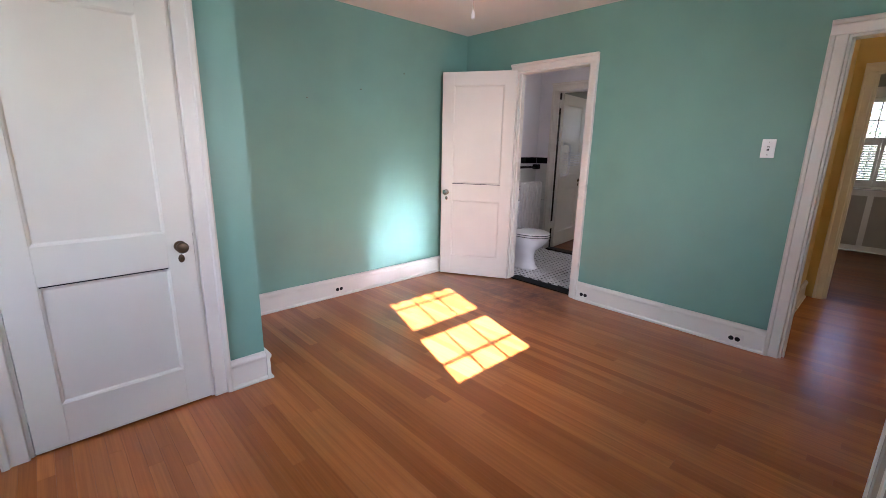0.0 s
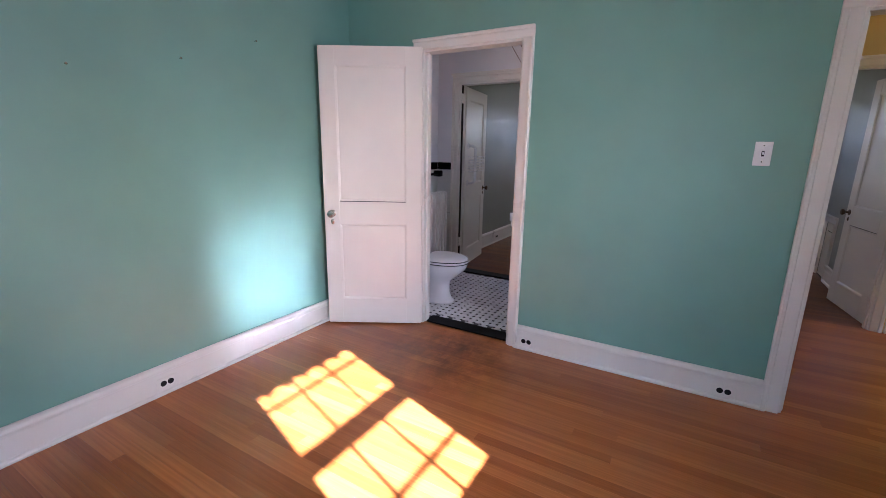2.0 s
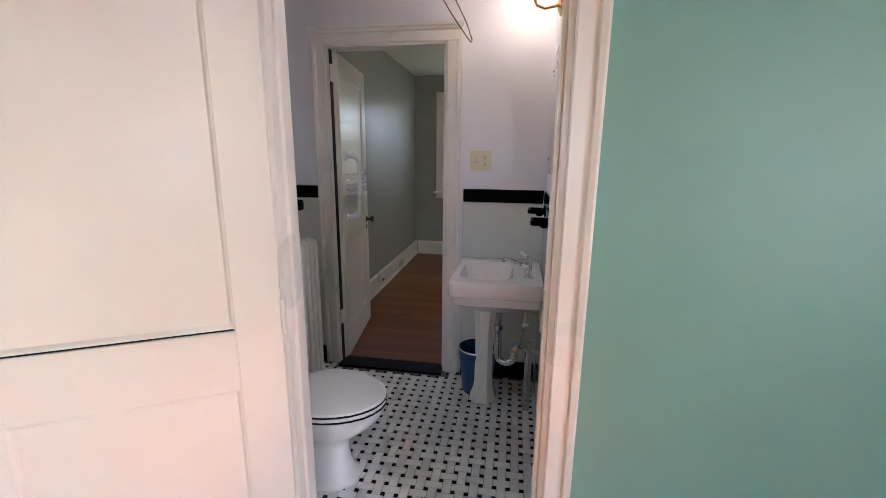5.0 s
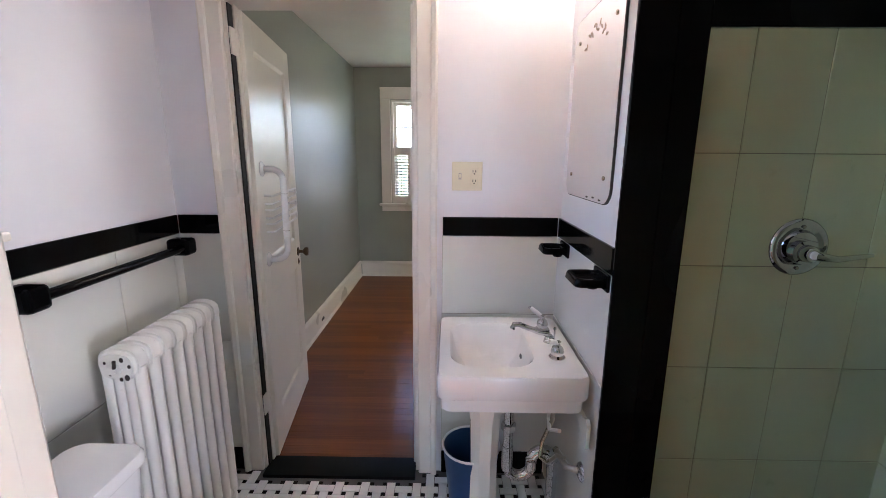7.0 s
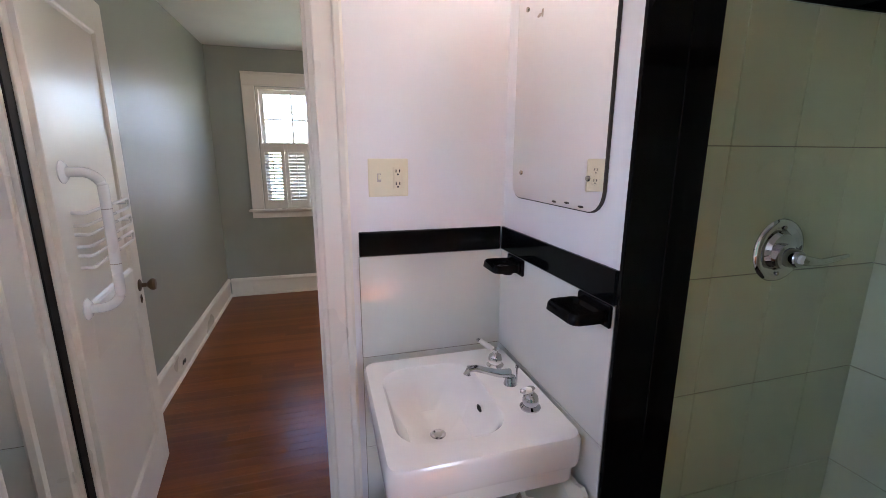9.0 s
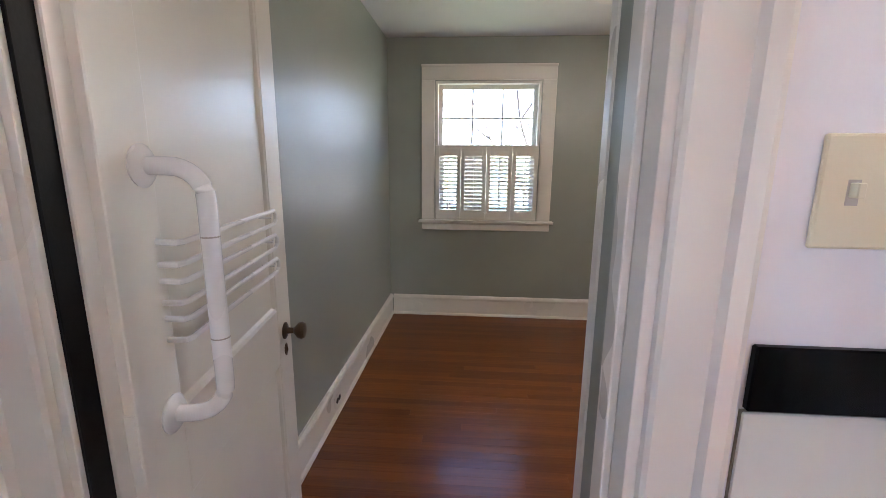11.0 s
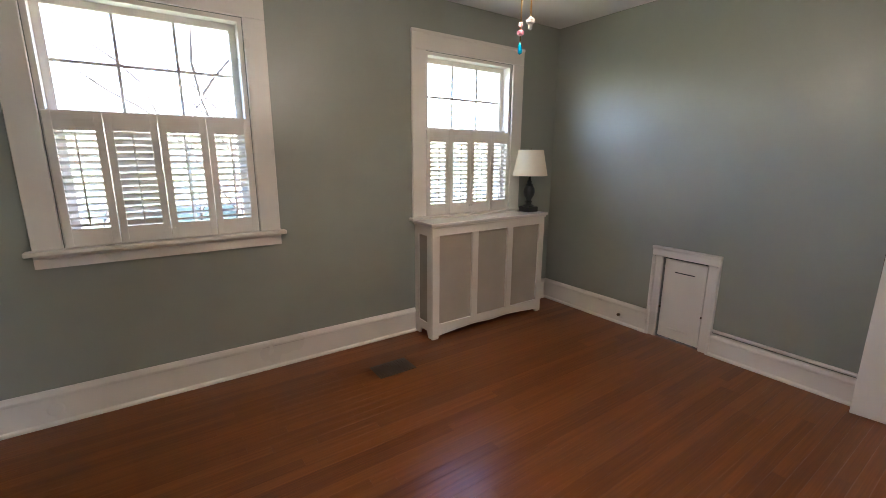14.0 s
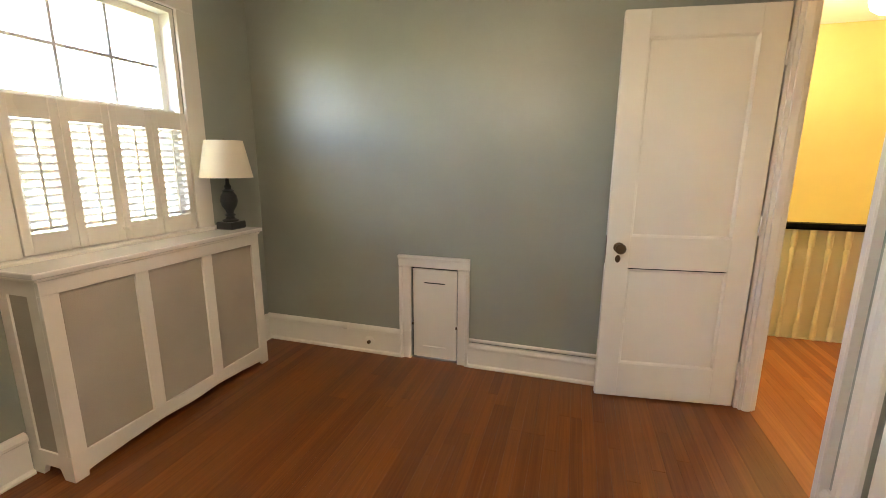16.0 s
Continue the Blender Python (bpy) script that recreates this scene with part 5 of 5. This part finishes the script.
# ceiling light with a pull in the green room
cl = thing("ceiling_light", pose(1.98, 2.03, 0.0), "unlit ceiling light with a white pull chain", "ceiling light")
part("rose", lathe([(0, H - 0.001), (0.06, H - 0.001), (0.055, H - 0.02), (0, H - 0.03)], 24), WHITE_PL, cl, "", True)
part("pull_chain", tube([(0, 0, H - 0.03), (0.002, 0, 2.17)], 0.0022, 6), NICKEL, cl)
part("pull_bead", lathe([(0, 0), (0.010, 0.004), (0.013, 0.02), (0.008, 0.045), (0, 0.055)], 14, pose(0, 0, 2.118)), WHITE_PL, cl, "white pull bead", True)

# ---- hallway: banister and light ----
ban = thing("banister", pose(0, -1.69, 0), "black handrail on cream turned balusters", "banister")
part("handrail", prism([(-0.03, 0), (0.03, 0), (0.034, 0.02), (0.026, 0.045), (0, 0.052), (-0.026, 0.045), (-0.034, 0.02)], (3.41, 0, 0.835), (0, 1, 0), (0, 0, 1), Vector((2.7, 0, 0))), BLACK, ban, "glossy black handrail")
BAL = paint("cream_baluster_paint", (0.80, 0.76, 0.62), 0.4, 0.04)
prof = [(0, 0.0), (0.019, 0.0), (0.019, 0.10), (0.012, 0.115), (0.018, 0.13), (0.013, 0.15), (0.010, 0.40), (0.013, 0.60), (0.018, 0.68), (0.012, 0.70), (0.019, 0.715), (0.019, 0.835), (0, 0.835)]
bal_mesh = None
for k in range(24):
    if bal_mesh is None:
        ob = part("baluster", lathe(prof, 12), BAL, ban, "", True)
        bal_mesh = ob.data
    else:
        ob = new("baluster", bal_mesh)
        ob.parent = ban
    ob.location = (3.46 + 0.108 * k, 0, 0)
part("backing_panel", box(3.41, -0.040, 0.0, 6.11, -0.028, 0.83), BAL, ban, "cream boarded panel behind the balusters")
tagged(link("stair_skirt", box(3.41, -1.745, -0.35, 6.2, -1.701, -0.0005, 0.003), BAL), "cream board along the stair's edge", "trim", kind="structure")
hl = thing("ceiling_light", pose(4.25, -1.70, 0.0), "lit round glass globe on the hallway ceiling", "ceiling light")
part("rose", lathe([(0, H - 0.001), (0.07, H - 0.001), (0.065, H - 0.03), (0, H - 0.035)], 24), WHITE_PL, hl, "", True)
part("globe", lathe([(0.05, H - 0.03), (0.085, H - 0.06), (0.10, H - 0.11), (0.085, H - 0.16), (0.045, H - 0.195), (0, H - 0.205)], 28), BULB, hl, "lit white glass globe", True)

# ---- outside ----
slab("ground", -300, -300, 300, 300, -3.4, -3.3, GRASS, "dull winter lawn far below the windows", "ground")


def limb(bm, p, d, length, r, depth, rng, tips):
    pts, rad_ = [p], [r]
    q = p.copy()
    for i in range(4):
        d = (d + Vector((rng.uniform(-0.25, 0.25), rng.uniform(-0.25, 0.25), rng.uniform(-0.08, 0.22)))).normalized()
        q = q + d * (length / 4)
        pts.append(q.copy())
        rad_.append(r * (1 - 0.17 * (i + 1)))
    tube(pts, r, 6 if depth > 1 else 4, bm, rad_)
    if depth == 0:
        tips.append(q)
        return
    for k in range(3):
        at = pts[2 + k % 3]
        nd = (d + Vector((rng.uniform(-1, 1), rng.uniform(-1, 1), rng.uniform(-0.25, 0.7)))).normalized()
        limb(bm, at, nd, length * rng.uniform(0.55, 0.75), r * 0.5, depth - 1, rng, tips)


def tree(m, seed, height, leaves, label):
    rng_ = random.Random(seed)
    t_ = thing("tree", m, label, "tree", "trees outside the windows")
    bm_, tips = bmesh.new(), []
    limb(bm_, Vector((0, 0, -0.05)), Vector((0, 0, 1)), height * 0.5, height * 0.013, 4, rng_, tips)
    part("trunk", bm_, BARK, t_, "", True)
    if leaves:
        verts, faces = [], []
        for tip in tips:
            for k in range(leaves):
                c = tip + Vector([rng_.gauss(0, 0.28) for _ in range(3)])
                u = Vector([rng_.uniform(-1, 1) for _ in range(3)]).normalized() * 0.06
                v = u.cross(Vector([rng_.uniform(-1, 1) for _ in range(3)])).normalized() * 0.04
                i0 = len(verts)
                verts += [c - u, c + v, c + u, c - v]
                faces.append((i0, i0 + 1, i0 + 2, i0 + 3))
        me = bpy.data.meshes.new("crown")
        me.from_pydata([tuple(v) for v in verts], [], faces)
        me.materials.append(LEAF)
        ob_ = new("crown", me)
        ob_.parent = t_
    return t_


tree(pose(15.8, 0.9, -3.3), 6, 9.5, 0, "bare winter tree close to the house")
tree(pose(24.5, -1.6, -3.3), 4, 9.0, 0, "bare winter tree on the lawn")
tree(pose(27.0, 4.5, -3.3), 9, 9.5, 0, "bare winter tree on the lawn")
tree(pose(26.0, 1.0, -3.3), 12, 7.0, 14, "leafy tree on the lawn")
tree(pose(32.0, 10.0, -3.3), 21, 10.0, 0, "bare winter tree on the lawn")


def house(m, label):
    h = thing("house", m, label, "house")
    part("wall", box(-5, -4, 0, 5, 4, 5.2), SIDING, h)
    part("roof", prism([(-4.5, 5.0), (4.5, 5.0), (0, 8.0)], (-5.4, 0, 0), (0, 1, 0), (0, 0, 1), Vector((10.8, 0, 0))), ROOF, h)
    for y in (-2.4, 0, 2.4):
        for z in (0.9, 3.3):
            w_ = part("window", box(-5.06, y - 0.5, z, -5.0, y + 0.5, z + 1.3, 0.01), TRIM, h)
            part("pane", box(-5.075, y - 0.42, z + 0.08, -5.06, y + 0.42, z + 1.22), DARK, w_)
    part("chimney", box(1.5, -0.4, 6, 2.2, 0.4, 9), ROOF, h)
    return h


house(pose(42, -9, -3.3, 0, 0, 8), "pale sided neighbouring house with a grey roof")
house(pose(44, 14, -3.3, 0, 0, -6), "pale sided neighbouring house with a grey roof")


# ---- floor boards ----
BOARD_W = 0.0572
board_meshes = {}


def board_mesh(length):
    if length not in board_meshes:
        w, t, c = BOARD_W - 0.0003, 0.010, 0.0005
        bm = bmesh.new()
        lo = [bm.verts.new(p) for p in ((0, 0, -t), (w, 0, -t), (w, length, -t), (0, length, -t))]
        mid = [bm.verts.new(p) for p in ((0, 0, -c), (w, 0, -c), (w, length, -c), (0, length, -c))]
        top = [bm.verts.new(p) for p in ((c, c, 0), (w - c, c, 0), (w - c, length - c, 0), (c, length - c, 0))]
        for p, q in ((lo, mid), (mid, top)):
            for i in range(4):
                bm.faces.new((p[i], p[(i + 1) % 4], q[(i + 1) % 4], q[i]))
        bm.faces.new(top)
        me = bpy.data.meshes.new("plank")
        bm.to_mesh(me)
        bm.free()
        board_meshes[length] = me
    return board_meshes[length]


def lay(parent, x0, x1, y0, y1, material, rng, longest=2.1):
    rows = int(round((x1 - x0) / BOARD_W))
    for r in range(rows):
        at = y0
        first = True
        while y1 - at > 0.02:
            length = round(rng.uniform(0.3, 1.2) if first else rng.uniform(0.8, longest), 1)
            first = False
            if y1 - at - length < 0.35:
                length = round(y1 - at, 3)
            me = board_mesh(length)
            key = (length, material.name)
            if key not in board_meshes:
                board_meshes[key] = me if not me.materials else me.copy()
                board_meshes[key].materials.clear()
                board_meshes[key].materials.append(material)
            ob = new("plank", board_meshes[key])
            ob.parent = parent
            ob.location = (x0 + r * BOARD_W, at, rng.uniform(-0.0003, 0.0))
            at += length


rng = random.Random(5)
lay(floor_green, -1.3, 3.362, -0.42, 3.35, OAK, rng, 2.3)
lay(floor_hall, 3.3622, 5.1356, -1.68, 0.46, OAK, rng)
lay(floor_grey, 5.136, 8.225, -0.50, 3.432, OAK_RED, rng)
lay(floor_grey, 4.9072, 5.136, 2.42, 3.432, OAK_RED, rng)


# ---- basketweave tiles ----
TP, TG = 0.059, 0.0022
TWID = TP / 1.5
tile_mesh = {}
for key, (lx, ly) in (("h", (2 * TWID, TWID)), ("v", (TWID, 2 * TWID)), ("d", (TWID / 2, TWID / 2))):
    bm = box(-lx / 2 + TG / 2, -ly / 2 + TG / 2, -0.006, lx / 2 - TG / 2, ly / 2 - TG / 2, 0.0)
    bmesh.ops.bevel(bm, geom=[e for e in bm.edges if e.verts[0].co.z > -0.001 and e.verts[1].co.z > -0.001], offset=0.0012, segments=1, affect="EDGES")
    me = bpy.data.meshes.new("tile")
    bm.to_mesh(me)
    bm.free()
    me.materials.append(TILE_K if key == "d" else TILE_W)
    tile_mesh[key] = me
near = {"w": [], "d": []}
for i in range(0, 25):
    for j in range(0, 31):
        x, y = 3.47 + TP * (i + 0.5), 1.66 + TP * (j + 0.5)
        near["w"].append((x, y, "h" if (i + j) % 2 == 0 else "v"))
        near["d"].append((x + TP / 2, y + TP / 2, "d"))


def in_room(x, y, kind):
    ex, ey = {"h": (TWID, TWID / 2), "v": (TWID / 2, TWID), "d": (TWID / 4, TWID / 4)}[kind]
    return 3.472 <= x - ex and x + ex <= 4.846 and 1.80 < y - ey and y + ey <= 3.458 and not (x + ex > 4.797 and GD[0] < y + ey and y - ey < GD[1])


def place_tiles(items, count, stuff_name, label):
    items = sorted([t for t in items if in_room(*t)], key=lambda t: (t[0] - 4.1) ** 2 + (t[1] - 2.45) ** 2)
    for x, y, k in items[:count]:
        ob = new("tile", tile_mesh[k])
        ob.parent = floor_bath
        ob.location = (x, y, 0.002)
    verts, faces = [], []
    for x, y, k in items[count:]:
        me = tile_mesh[k]
        base = len(verts)
        verts += [(v.co.x + x, v.co.y + y, v.co.z + 0.002) for v in me.vertices]
        faces += [tuple(base + q for q in p.vertices) for p in me.polygons]
    if faces:
        me = bpy.data.meshes.new(stuff_name)
        me.from_pydata(verts, [], faces)
        me.materials.append(TILE_K if items[0][2] == "d" else TILE_W)
        ob = tagged(new(stuff_name, me), label, kind="stuff")
        ob.parent = floor_bath


place_tiles(near["w"], 290, "white_tiles", "white basketweave floor tiles")
place_tiles(near["d"], 290, "black_tiles", "small black square floor tiles")
